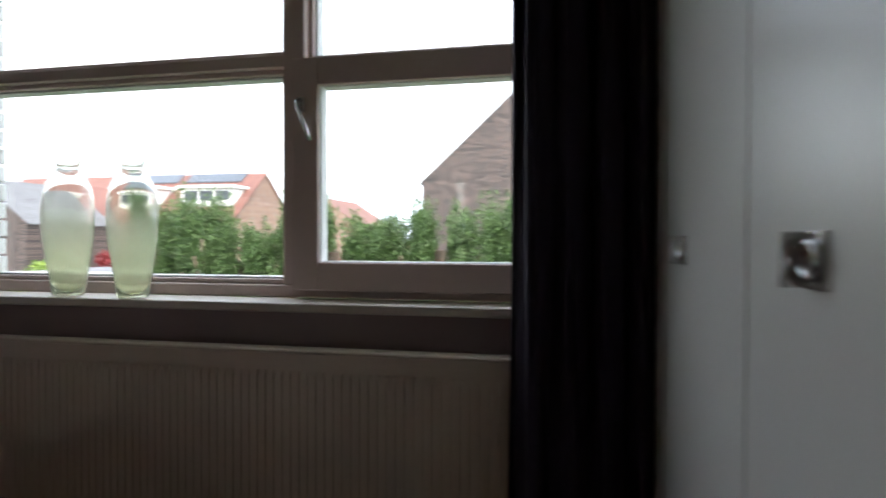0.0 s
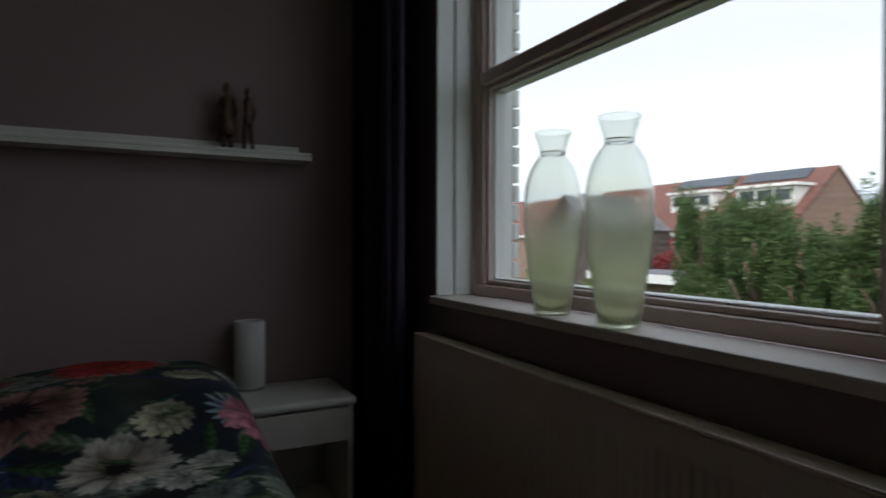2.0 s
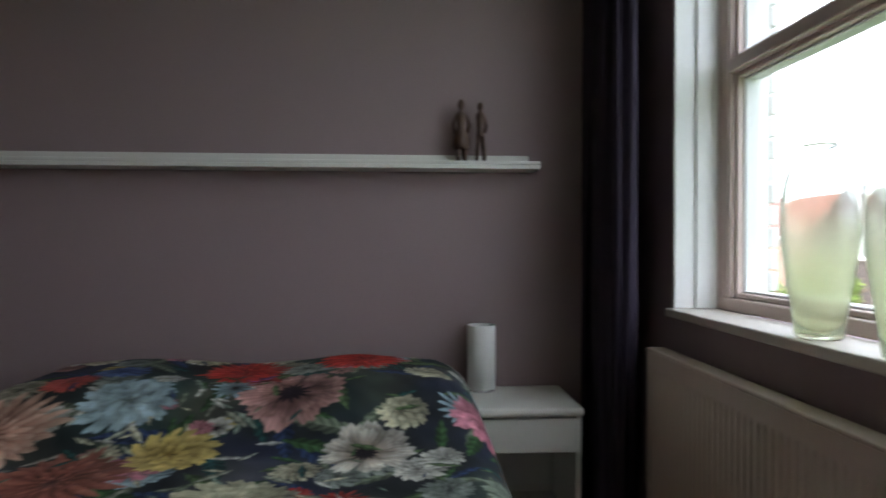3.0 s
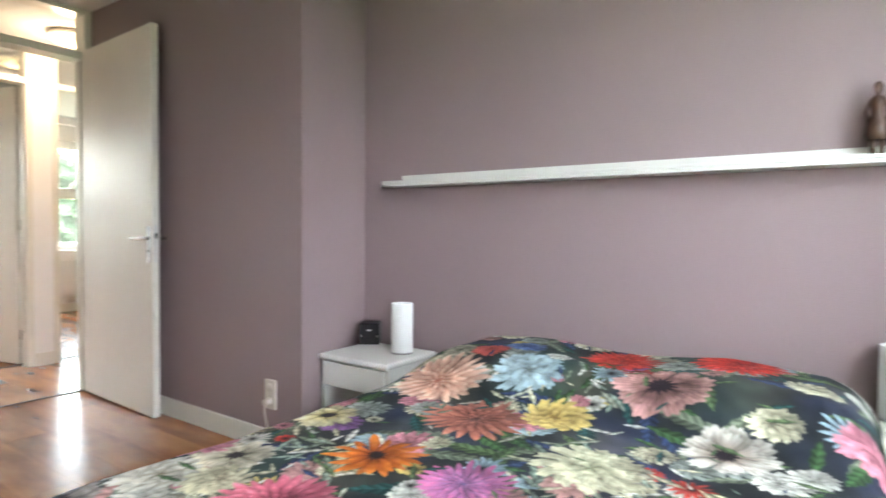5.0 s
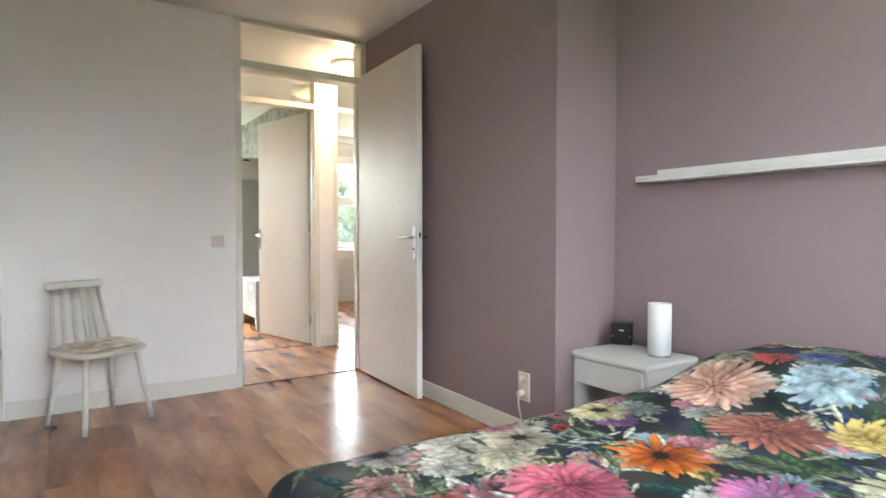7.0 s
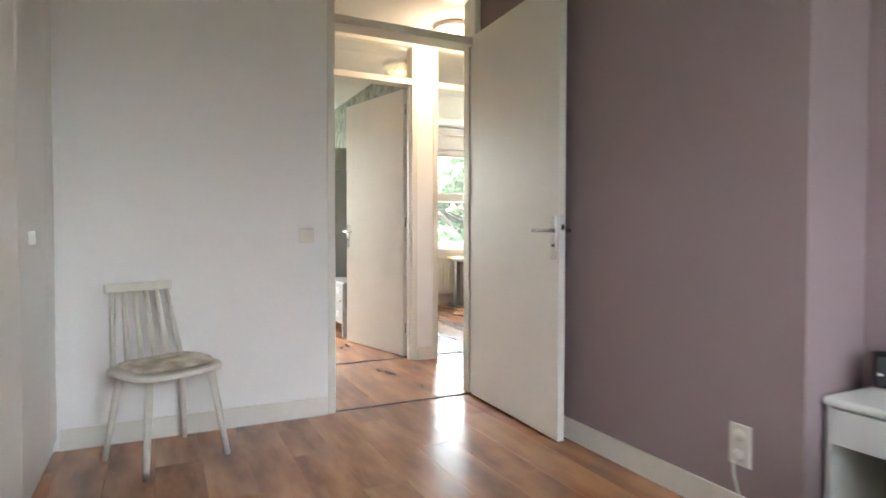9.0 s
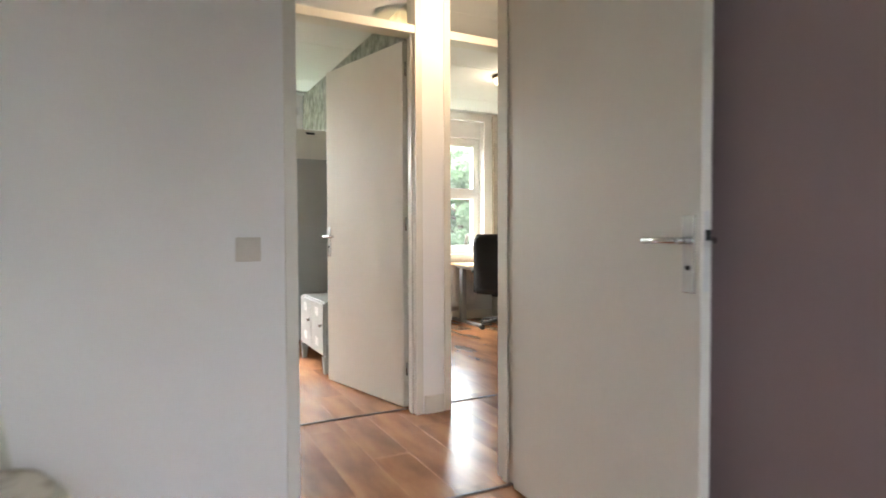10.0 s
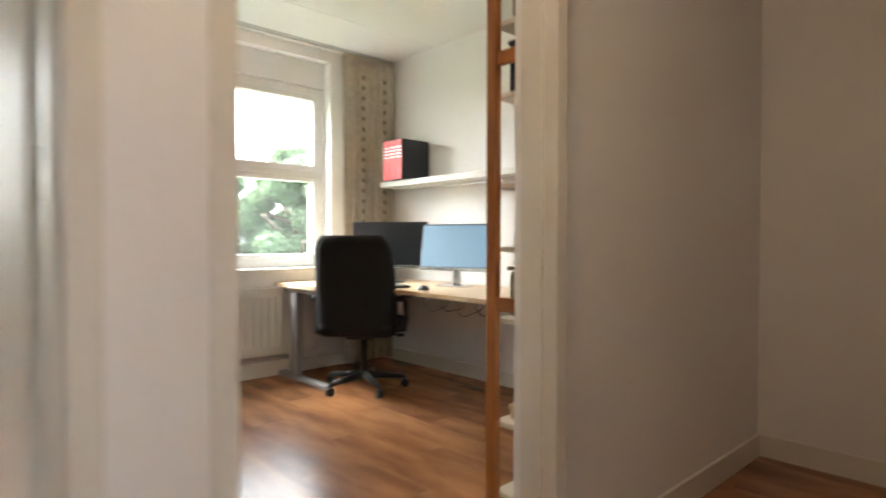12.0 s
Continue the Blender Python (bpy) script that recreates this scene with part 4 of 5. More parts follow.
spindle_chair((0.080, -3.352, 0), 208)
CUSHION = material("floral_seat_cloth", (0.80, 0.74, 0.64), 0.9, dark=(0.47, 0.39, 0.29), scale=10.0, bump=0.3, bump_scale=60, contrast=3.6)
bm = bmesh.new()
cushion_rings = []
for scale, z in ((0.0, 0.0), (0.94, 0.0), (1.0, 0.007), (0.99, 0.014), (0.86, 0.021), (0.4, 0.024)):
    ring = []
    for i in range(40):
        a = 2 * math.pi * i / 40
        cx, cy = (math.copysign(abs(f) ** 0.75, f) for f in (math.cos(a), math.sin(a)))
        wav = 1 + 0.025 * math.sin(5 * a + 0.8)
        ring.append(bm.verts.new((0.195 * scale * cx * wav + 0.001 * math.cos(a), 0.172 * scale * cy * wav + 0.001 * math.sin(a), z + 0.004 * scale * math.sin(3 * a))))
    cushion_rings.append(ring)
for a, b in zip(cushion_rings, cushion_rings[1:]):
    for i in range(40):
        bm.faces.new((a[i], a[(i + 1) % 40], b[(i + 1) % 40], b[i])).smooth = True
bm.faces.new(cushion_rings[0][::-1])
bm.faces.new(cushion_rings[-1])
cu = part("seat_cushion", bm, CUSHION)
cu.matrix_basis = pose(0.073, -3.338, 0.4425, 0, 0, 208)
tagged(cu, "thin floral-patterned cushion lying on the white chair", "cushion")


# switch and socket
sw = thing("light_switch", "cream plastic light switch on the white wall", "switch", place=(-0.648, -3.6645, 1.04))
part("plate", _boxbm((-0.041, 0.041, 0.0, 0.010, -0.041, 0.041), 0.003), PLASTIC, sw)
part("rocker", _boxbm((-0.029, 0.029, 0.0102, 0.015, -0.029, 0.029), 0.002), PLASTIC, sw)
so = thing("wall_socket", "white double wall socket with a plug in it", "socket", place=(-1.7845, -1.755, 0.29))
part("plate", _boxbm((0.0, 0.012, -0.041, 0.041, -0.075, 0.075), 0.003), PLASTIC, so)
for zz in (-0.035, 0.037):
    bm = bmesh.new()
    lathe(bm, [(0.0, 0.004), (0.018, 0.004), (0.0195, 0.0), (0.023, 0.0), (0.023, -0.002)], 20)
    ou = part("outlet", bm, PLASTIC, so)
    ou.matrix_basis = pose(0.0135, 0, zz, 0, 90, 0)
pl = thing("power_plug", "white plug and cable hanging from the socket", "cable", place=(-1.771, -1.755, 0.257))
bm = bmesh.new()
cyl(bm, (0.0, 0, 0.0), (0.034, 0, 0.0), 0.018, 0.014, 16)
part("plug", bm, PLASTIC, pl)
bm = bmesh.new()
tube(bm, [(0.03, 0, -0.01), (0.034, 0.005, -0.06), (0.03, 0.02, -0.12), (0.03, 0.06, -0.18), (0.02, 0.12, -0.225), (0.01, 0.2, -0.248), (-0.05, 0.3, -0.251)], 0.004)
part("cable", bm, PLASTIC, pl)


# ---- hall ----
def dome_lamp(place, r, ring_mat, label):
    d = thing("ceiling_lamp", label, "lamp", "ceiling lamps", place)
    bm = bmesh.new()
    lathe(bm, [(0.0, -0.001), (r, -0.001), (r * 1.02, -0.014), (r * 1.0, -0.028), (r * 0.94, -0.030)], 36)
    part("ring", bm, ring_mat, d)
    bm = bmesh.new()
    lathe(bm, [(r * 0.95, -0.026), (r * 0.93, -0.045), (r * 0.8, -0.07), (r * 0.5, -0.088), (0.0, -0.094)], 36)
    g = part("glass", bm, GLOW, d, "lit warm opal glass")
    g.visible_shadow = False
    return d


dome_lamp((-1.90, -4.27, H), 0.15, PLASTIC, "lit round ceiling lamp in the hall")
dome_lamp((-3.44, -6.35, H), 0.122, BRONZE, "lit round ceiling lamp with a wooden ring")


# ---- second room ----
def locker(name, place, depth, width, z0, z1, doors, label):
    """A steel locker on feet; the doors face +x, the width runs along -y from the place."""
    c = thing(name, label, "locker", "grey steel lockers", place)
    part("body", _boxbm((-depth, -0.018, -width, 0, z0, z1), 0.004), LOCKER, c)
    w = width / doors
    for i in range(doors):
        y1, y0 = -i * w - 0.006, -(i + 1) * w + 0.006
        d = part("door", _boxbm((-0.017, 0.0, y0, y1, z0 + 0.015, z1 - 0.015), 0.003), LOCKER, c)
        for zb in (z0 + 0.07, z1 - 0.12):
            for k in range(5):
                zz = zb + k * 0.014
                part("vent_slot", _boxbm((-0.001, 0.003, (y0 + y1) / 2 - 0.05, (y0 + y1) / 2 + 0.05, zz, zz + 0.006)), WHITEPAINT, d)
        bm = bmesh.new()
        zk = (z0 + z1) / 2 + 0.03
        cyl(bm, (0.0, y1 - 0.05, zk), (0.02, y1 - 0.05, zk), 0.012)
        part("knob", bm, CHROME, d)
    for yy in (-0.0, -width + 0.05):
        for xx in (-0.055, -depth):
            bm = bmesh.new()
            vs = [bm.verts.new(p) for p in ((xx + 0.012, yy - 0.038, 0), (xx + 0.045, yy - 0.038, 0), (xx + 0.045, yy - 0.008, 0), (xx + 0.012, yy - 0.008, 0), (xx, yy - 0.05, z0), (xx + 0.055, yy - 0.05, z0), (xx + 0.055, yy, z0), (xx, yy, z0))]
            for f in ((0, 3, 2, 1), (4, 5, 6, 7), (0, 1, 5, 4), (1, 2, 6, 5), (2, 3, 7, 6), (3, 0, 4, 7)):
                bm.faces.new([vs[i] for i in f])
            part("foot", bm, LOCKER, c)
    return c


locker("locker_cabinet", (-1.535, -5.99, 0), 0.345, 0.74, 0.13, 0.56, 2, "low grey steel locker cabinet with two doors")
locker("locker", (-1.485, -6.85, 0), 0.38, 0.80, 0.13, 1.77, 2, "tall grey steel locker near the window")
bx = thing("storage_box", "white cardboard storage box on top of the tall locker", "box", place=(-1.70, -7.10, 1.771))
part("body", _boxbm((-0.17, 0.20, -0.16, 0.16, 0, 0.28), 0.004), WHITELAC, bx)
part("hand_hole", _boxbm((-0.03, 0.05, 0.1601, 0.162, 0.235, 0.255)), BLACK, bx, "dark hand hole")
structure(boxes("curtain_rail", CHROME, [(-1.88, 1.15, -7.825, -7.795, 2.597, H)]), "thin grey ceiling rail in the second room", "rail")
radiator("radiator", -1.55, -0.1, -7.93, -7.97, 0.22, 0.72, RADWHITE, 0.05, "white panel radiator under the second room's window", 1, 0.0012)
rb = thing("roller_blind", "rolled-up cream roller blind over the window", "blind", place=(0, -7.97, 2.42))
bm = bmesh.new()
cyl(bm, (-1.80, 0, 0), (0.15, 0, 0), 0.03, seg=20)
part("roll", bm, LINEN, rb)
part("valance", _boxbm((-1.83, 0.18, -0.045, -0.032, -0.035, 0.065), 0.003), WHITEPAINT, rb)
for xx in (-1.83, 0.15):
    part("bracket", _boxbm((xx, xx + 0.02, -0.05, 0.02, -0.03, 0.05)), WHITEPAINT, rb)

# ---- office ----
curtain("curtain", -4.73, -4.26, -7.89, 0.06, 6, 0.03, 2.57, LINEN, "beige striped curtain hanging beside the office window")
for xs in (-4.62, -4.40):
    for k in range(26):
        zz = 0.25 + 0.085 * k
        d = part("embroidered_mark", _boxbm((xs - 0.008, xs + 0.008, -7.822, -7.818, zz, zz + 0.035)), BRONZE, bpy.data.objects["curtain.002"])
structure(boxes("curtain_rail", CHROME, [(-4.76, -2.0, -7.905, -7.875, 2.588, H)]), "thin grey ceiling curtain rail", "rail")
radiator("radiator", -4.0, -3.05, -7.92, -7.97, 0.18, 0.68, RADWHITE, 0.06, "white panel radiator under the office window", 1, 0.004)

dk = thing("corner_desk", "light beech corner desk on grey steel legs", "desk", place=(-0.08, -0.085, 0))
bm = bmesh.new()
outl = [(-4.66, -7.93), (-3.64, -7.93), (-3.62, -7.91), (-3.62, -7.24), (-3.64, -7.21), (-3.70, -7.20)]
for i in range(8):
    a = math.pi / 2 * i / 7
    outl.append((-3.72 - 0.18 * math.sin(a), -7.02 - 0.18 * math.cos(a)))
outl += [(-3.88, -5.62), (-3.90, -5.60), (-4.66, -5.60)]
lo = [bm.verts.new((x, y, 0.695)) for x, y in outl]
hi = [bm.verts.new((x, y, 0.722)) for x, y in outl]
bm.faces.new(lo[::-1])
bm.faces.new(hi)
for i in range(len(outl)):
    j = (i + 1) % len(outl)
    bm.faces.new((lo[i], lo[j], hi[j], hi[i]))
part("desktop", bm, BEECH, dk)
STEELGREY = material("grey_powder_coat", (0.34, 0.35, 0.37), 0.45, 0.3, vary=0.05)
for x0, y0, x1, y1 in ((-3.68, -7.92, -3.68, -7.27), (-4.62, -5.72, -3.95, -5.72)):
    lg = part("foot_bar", _boxbm((min(x0, x1) - 0.03, max(x0, x1) + 0.03, min(y0, y1) - 0.03, max(y0, y1) + 0.03, 0.0, 0.035), 0.008), STEELGREY, dk)
    mx, my = x0 + (x1 - x0) * 0.35, y0 + (y1 - y0) * 0.35
    part("column", _boxbm((mx - 0.03, mx + 0.03, my - 0.04, my + 0.04, 0.03, 0.66), 0.006), STEELGREY, dk)
    part("arm", _boxbm((min(x0, x1) - 0.02, max(x0, x1) + 0.02, min(y0, y1) - 0.02, max(y0, y1) + 0.02, 0.655, 0.694), 0.004), STEELGREY, dk)


def monitor(place, rz, w, h, screen, label, tilt=0):
    m = thing("monitor", label, "monitor", "monitors on the desk", place, rz)
    bm = bmesh.new()
    box(bm, -0.11, 0.11, -0.08, 0.08, 0.001, 0.014, 0.004)
    part("stand_foot", bm, BLACK if tilt == 0 else CHROME, m)
    part("stand_neck", _boxbm((-0.03, 0.03, 0.01, 0.035, 0.012, 0.22), 0.004), BLACK if tilt == 0 else CHROME, m)
    t = Matrix.Translation((0, 0, 0.11 + h / 2)) @ Matrix.Rotation(radians(-tilt), 4, "X")
    bm = bmesh.new()
    box(bm, -w / 2, w / 2, -0.02, 0.008, -h / 2, h / 2, 0.004, t)
    hs = part("housing", bm, BLACK, m)
    bm = bmesh.new()
    box(bm, -w / 2 + 0.008, w / 2 - 0.008, -0.0225, -0.0203, -h / 2 + 0.026, h / 2 - 0.008, 0.0, t)
    part("screen", bm, screen, hs)
    bm = bmesh.new()
    box(bm, -w / 2 + 0.002, w / 2 - 0.002, -0.0235, -0.0203, -h / 2 + 0.002, -h / 2 + 0.022, 0.0, t)
    part("chin", bm, CHROME, hs)
    return m


SCREENOFF = material("dark_screen", (0.015, 0.017, 0.02), 0.12, vary=0.05)
monitor((-4.40, -7.46, 0.7225), 125, 0.61, 0.36, SCREENOFF, "wide black monitor switched off on the corner desk")
monitor((-4.45, -6.78, 0.7225), 106, 0.54, 0.33, SCREENON, "lit monitor with a silver edge on the desk", 8)
kb = thing("keyboard", "flat dark keyboard on the desk", "keyboard", place=(-4.16, -7.12, 0.7225), rz=70)
part("case", _boxbm((-0.21, 0.21, -0.06, 0.06, 0, 0.014), 0.004), BLACK, kb)
for i in range(4):
    part("key_row", _boxbm((-0.2, 0.2, -0.052 + i * 0.027, -0.03 + i * 0.027, 0.0145, 0.019), 0.002), BLACK, kb)
ms = thing("mouse", "small dark computer mouse on the desk", "mouse", place=(-4.10, -6.72, 0.7225))
bm = bmesh.new()
bmesh.ops.create_uvsphere(bm, u_segments=16, v_segments=10, radius=1)
for v in bm.verts:
    v.co = Vector((v.co.x * 0.03, v.co.y * 0.055, max(v.co.z, 0) * 0.034))
part("shell", bm, BLACK, ms)
cb = thing("cable_tangle", "black cables hanging under the desk", "cables")
for i in range(6):
    yy = -6.9 + 0.16 * i
    bm = bmesh.new()
    tube(bm, [(-4.43, yy - 0.08, 0.694), (-4.25, yy + 0.03, 0.62 - 0.02 * (i % 3)), (-4.22, yy + 0.12, 0.56 + 0.02 * (i % 2)), (-4.28, yy + 0.2, 0.60), (-4.48, yy + 0.14, 0.694)], 0.004, 6)
    part("cable", bm, BLACK, cb)


def office_chair(place, rz):
    """A high-backed swivel chair; it faces +y."""
    c = thing("office_chair", "black leather high-backed swivel chair at the desk", "office chair", place=place, rz=rz)
    bm = bmesh.new()
    nx, nz = 10, 14
    front, back = [], []
    for k in range(nz + 1):
        v = k / nz
        z = 0.42 + 0.66 * v
        w = 0.278 - 0.03 * v + 0.012 * math.sin(v * math.pi) - 0.05 * max(0, v - 0.9) * 10
        lean = -0.26 - 0.10 * v + 0.05 * math.sin(v * math.pi)
        fr, bk = [], []
        for i in range(nx + 1):
            u = -1 + 2 * i / nx
            puff = 0.5 * (1 - abs(u) ** 4) * (1 - abs(2 * v - 1) ** 8)
            fr.append(bm.verts.new((w * u, lean + 0.012 + 0.07 * puff + 0.04 * u * u, z)))
            bk.append(bm.verts.new((w * u, lean - 0.012 - 0.05 * puff + 0.04 * u * u, z)))
        front.append(fr)
        back.append(bk)
    for g, s in ((front, 1), (back, -1)):
        for a, b in zip(g, g[1:]):
            for i in range(nx):
                bm.faces.new((a[i], a[i + 1], b[i + 1], b[i])).smooth = True
    for a, b, p, q in zip(front, front[1:], back, back[1:]):
        bm.faces.new((a[0], b[0], q[0], p[0]))
        bm.faces.new((a[-1], b[-1], q[-1], p[-1]))
    for i in range(nx):
        bm.faces.new((front[0][i], front[0][i + 1], back[0][i + 1], back[0][i]))
        bm.faces.new((front[-1][i], front[-1][i + 1], back[-1][i + 1], back[-1][i]))
    part("backrest", bm, LEATHER, c)
    bm = bmesh.new()
    box(bm, -0.26, 0.26, -0.27, 0.25, 0.40, 0.50, 0.04)
    part("seat", bm, LEATHER, c)
    for s in (-1, 1):
        bm = bmesh.new()
        box(bm, s * 0.295 - 0.035, s * 0.295 + 0.035, -0.17, 0.14, 0.635, 0.67, 0.014)
        ar = part("armrest", bm, BLACK, c)
        bm = bmesh.new()
        tube(bm, [(s * 0.20, 0.02, 0.41), (s * 0.29, 0.02, 0.42), (s * 0.305, 0.0, 0.5), (s * 0.298, -0.02, 0.64)], 0.018)
        part("arm_bracket", bm, BLACK, ar)
    bm = bmesh.new()
    box(bm, -0.10, 0.10, -0.13, 0.13, 0.365, 0.405, 0.01)
    part("tilt_mechanism", bm, BLACK, c)
    bm = bmesh.new()
    cyl(bm, (0.08, 0.05, 0.385), (0.24, 0.06, 0.375), 0.007)
    box(bm, 0.23, 0.28, 0.04, 0.08, 0.365, 0.385, 0.004)
    part("tilt_lever", bm, BLACK, c)
    bm = bmesh.new()
    cyl(bm, (0, 0, 0.07), (0, 0, 0.37), 0.027)
    part("gas_column", bm, BLACK, c)
    for i in range(5):
        a = 2 * math.pi * i / 5 + 0.3
        dx, dy = math.cos(a), math.sin(a)
        bm = bmesh.new()
        cyl(bm, (0, 0, 0.105), (0.29 * dx, 0.29 * dy, 0.075), 0.028, 0.016, 10)
        sp = part("base_spoke", bm, BLACK, c)
        bm = bmesh.new()
        cyl(bm, (0.29 * dx - 0.02 * dy, 0.29 * dy + 0.02 * dx, 0.028), (0.29 * dx + 0.02 * dy, 0.29 * dy - 0.02 * dx, 0.028), 0.028, seg=16)
        cyl(bm, (0.29 * dx, 0.29 * dy, 0.028), (0.29 * dx, 0.29 * dy, 0.078), 0.008)
        part("castor", bm, BLACK, sp)
    return c


office_chair((-3.98, -7.22, 0), 130)

ws = thing("wall_shelf", "long white floating shelf over the desk", "shelf")
part("board", _boxbm((-4.769, -4.51, -7.74, -5.7, 1.485, 1.53), 0.003), WHITELAC, ws)
bm = bmesh.new()
box(bm, -4.69, -4.63, -7.1, -6.3, 1.466, 1.484, 0.003)
part("light_strip", bm, WHITEPAINT, ws)


def binder(y, colour, label):
    b = thing("ring_binder", label, "binder", "ring binders on the shelf", (-4.755, y, 1.5305))
    part("cover", _boxbm((0.0, 0.285, -0.038, 0.038, 0.0, 0.32), 0.003), BLACK, b)
    part("spine", _boxbm((0.2852, 0.2875, -0.037, 0.037, 0.002, 0.318), 0.001), colour, b, "coloured spine")
    bm = bmesh.new()
    for k in range(4):
        box(bm, 0.2877, 0.2885, -0.026, 0.026, 0.175 + k * 0.026, 0.186 + k * 0.026)
    part("label_bars", bm, WHITEPAINT, b, "white label lines")
    return b


REDCARD = material("red_card", (0.55, 0.02, 0.02), 0.5, vary=0.05)
binder(-7.60, REDCARD, "black ring binder with a red spine")
binder(-7.52, REDCARD, "black ring binder with a red spine")
binder(-7.44, REDCARD, "black ring binder with a red spine")

# pine shelving just inside the office door
bc = thing("shelving_unit", "orange stained pine shelving unit with pale shelves", "shelving unit")
BX0, BX1, BY0, BY1, BZ = -4.02, -3.135, -5.27, -4.932, 2.02
for x in (BX0, BX1 - 0.03):
    for y in (BY0, BY1 - 0.045):
        part("post", _boxbm((x, x + 0.03, y, y + 0.045, 0, BZ), 0.004), PINE, bc)
    for z in (0.06, 0.80, 1.665, 1.965):
        part("rung", _boxbm((x + 0.005, x + 0.025, BY0 + 0.045, BY1 - 0.045, z, z + 0.05), 0.003), PINE, bc)
for z in (0.13, 0.385, 0.755, 1.01, 1.235, 1.555, 1.81):
    part("shelf_board", _boxbm((BX0 + 0.032, BX1 - 0.032, BY0 + 0.012, BY1 - 0.005, z, z + 0.018), 0.002), SHELFBOARD, bc)


def shelf_item(name, x, y, z, sx, sy, sz, mat, label, category, bevel=0.006):
    t = thing(name, label, category, place=(x, y, z))
    part("body", _boxbm((-sx / 2, sx / 2, -sy / 2, sy / 2, 0, sz), bevel), mat, t)
    part("lid", _boxbm((-sx / 2 - 0.004, sx / 2 + 0.004, -sy / 2 - 0.004, sy / 2 + 0.004, sz, sz + 0.015), 0.003), mat, t)
    return t


CLOTHPAT = material("patterned_cloth", (0.55, 0.50, 0.42), 0.9, dark=(0.14, 0.13, 0.11), scale=22.0, bump=0.3)
DARKBOX = material("dark_blue_card", (0.05, 0.05, 0.075), 0.6, vary=0.2, scale=20)
shelf_item("basket", -3.33, -5.08, 1.829, 0.26, 0.28, 0.17, CLOTHPAT, "patterned cloth basket on the top shelf", "basket", 0.03)
shelf_item("box", -3.31, -5.08, 1.574, 0.24, 0.26, 0.17, DARKBOX, "dark card box on a shelf", "box")
shelf_item("box", -3.28, -5.10, 1.029, 0.10, 0.12, 0.10, DARKBOX, "small dark box on a shelf", "box")
shelf_item("basket", -3.33, -5.08, 0.774, 0.26, 0.28, 0.17, CLOTHPAT, "patterned cloth basket on a shelf", "basket", 0.02)
shelf_item("box", -3.36, -5.09, 0.404, 0.3, 0.26, 0.04, BEECH, "flat light wooden tray on a low shelf", "tray")

# ---- outdoors ----
bm = bmesh.new()
vs = [bm.verts.new(p) for p in ((-900, -900, GROUND), (900, -900, GROUND), (900, 900, GROUND), (-900, 900, GROUND))]
bm.faces.new(vs)
structure(part("ground", bm, GRASS), "green lawn and gardens round the houses", "ground")


def leaf_cloud(name, blobs, count, size, seed, mat, parent):
    """Many small folded leaves scattered over lumpy clumps, joined into one crown."""
    r = np.random.default_rng(seed)
    b = np.array(blobs, float)
    vol = b[:, 3] * b[:, 4] * b[:, 5]
    pick = r.choice(len(b), count, p=vol / vol.sum())
    d = r.normal(size=(count, 3))
    d /= np.linalg.norm(d, axis=1)[:, None]
    rad = r.uniform(0.45, 1.05, count) ** 0.6
    c = b[pick, :3] + d * b[pick, 3:6] * rad[:, None]
    u = r.normal(size=(count, 3)) + (0, 0, 0.3)
    u /= np.linalg.norm(u, axis=1)[:, None]
    v = np.cross(u, d + r.normal(size=(count, 3)) * 0.6)
    v /= np.linalg.norm(v, axis=1)[:, None] + 1e-9
    s = size * r.uniform(0.6, 1.4, count)[:, None]
    p = np.stack([c - u * s, c + v * s * 0.5 + d * s * 0.12, c + u * s, c - v * s * 0.5 + d * s * 0.12], 1).reshape(-1, 3)
    me = bpy.data.meshes.new(name)
    me.from_pydata(p.tolist(), [], np.arange(count * 4).reshape(-1, 4).tolist())
    me.materials.append(mat)
    ob = new(name, me)
    ob.parent = parent
    return ob


def shrub(seed, h, w, count, leafsize, mat, label, category, group):
    t = thing("hedge_shrub" if category == "shrub" else "tree", label, category, group)
    r = random.Random(seed)
    bm = bmesh.new()
    tube(bm, [(0, 0, 0), (0.05, 0.02, h * 0.3), (-0.03, 0.04, h * 0.62), (0, 0, h * 0.85)], 0.05 * w + 0.03)
    limbs = []
    for i in range(9):
        a, z = r.uniform(0, 6.28), h * r.uniform(0.25, 0.7)
        e = (w * 0.42 * math.cos(a), w * 0.42 * math.sin(a), z + h * 0.16)
        tube(bm, [(0, 0, z), (e[0] * 0.5, e[1] * 0.5, z + h * 0.06), e], 0.014 * w + 0.008, 6)
        limbs.append(e)
    part("trunk", bm, BARK, t)
    blobs = []
    if category == "shrub":
        for i in range(60):
            v = r.uniform(0.04, 0.93)
            rr = w * 0.34 * (1 - 0.45 * v ** 2)
            a = r.uniform(0, 6.28)
            blobs.append((rr * math.cos(a), rr * math.sin(a), h * v, w * 0.14, w * 0.14, h * 0.09))
        for i in range(20):
            blobs.append((r.uniform(-0.36, 0.36) * w, r.uniform(-0.36, 0.36) * w, h * r.uniform(0.88, 1.0), w * 0.045, w * 0.045, h * 0.065))
    else:
        for i in range(46):
            a, v = r.uniform(0, 6.28), r.uniform(0.0, 1.0)
            rr = w * 0.42 * math.sqrt(r.uniform(0.05, 1)) * math.sin(math.pi * (0.15 + 0.8 * v)) ** 0.7
            blobs.append((rr * math.cos(a), rr * math.sin(a), h * (0.28 + 0.68 * v), w * 0.13, w * 0.13, h * 0.075))
    leaf_cloud("crown", blobs, count, leafsize, seed, mat, t)
    return t


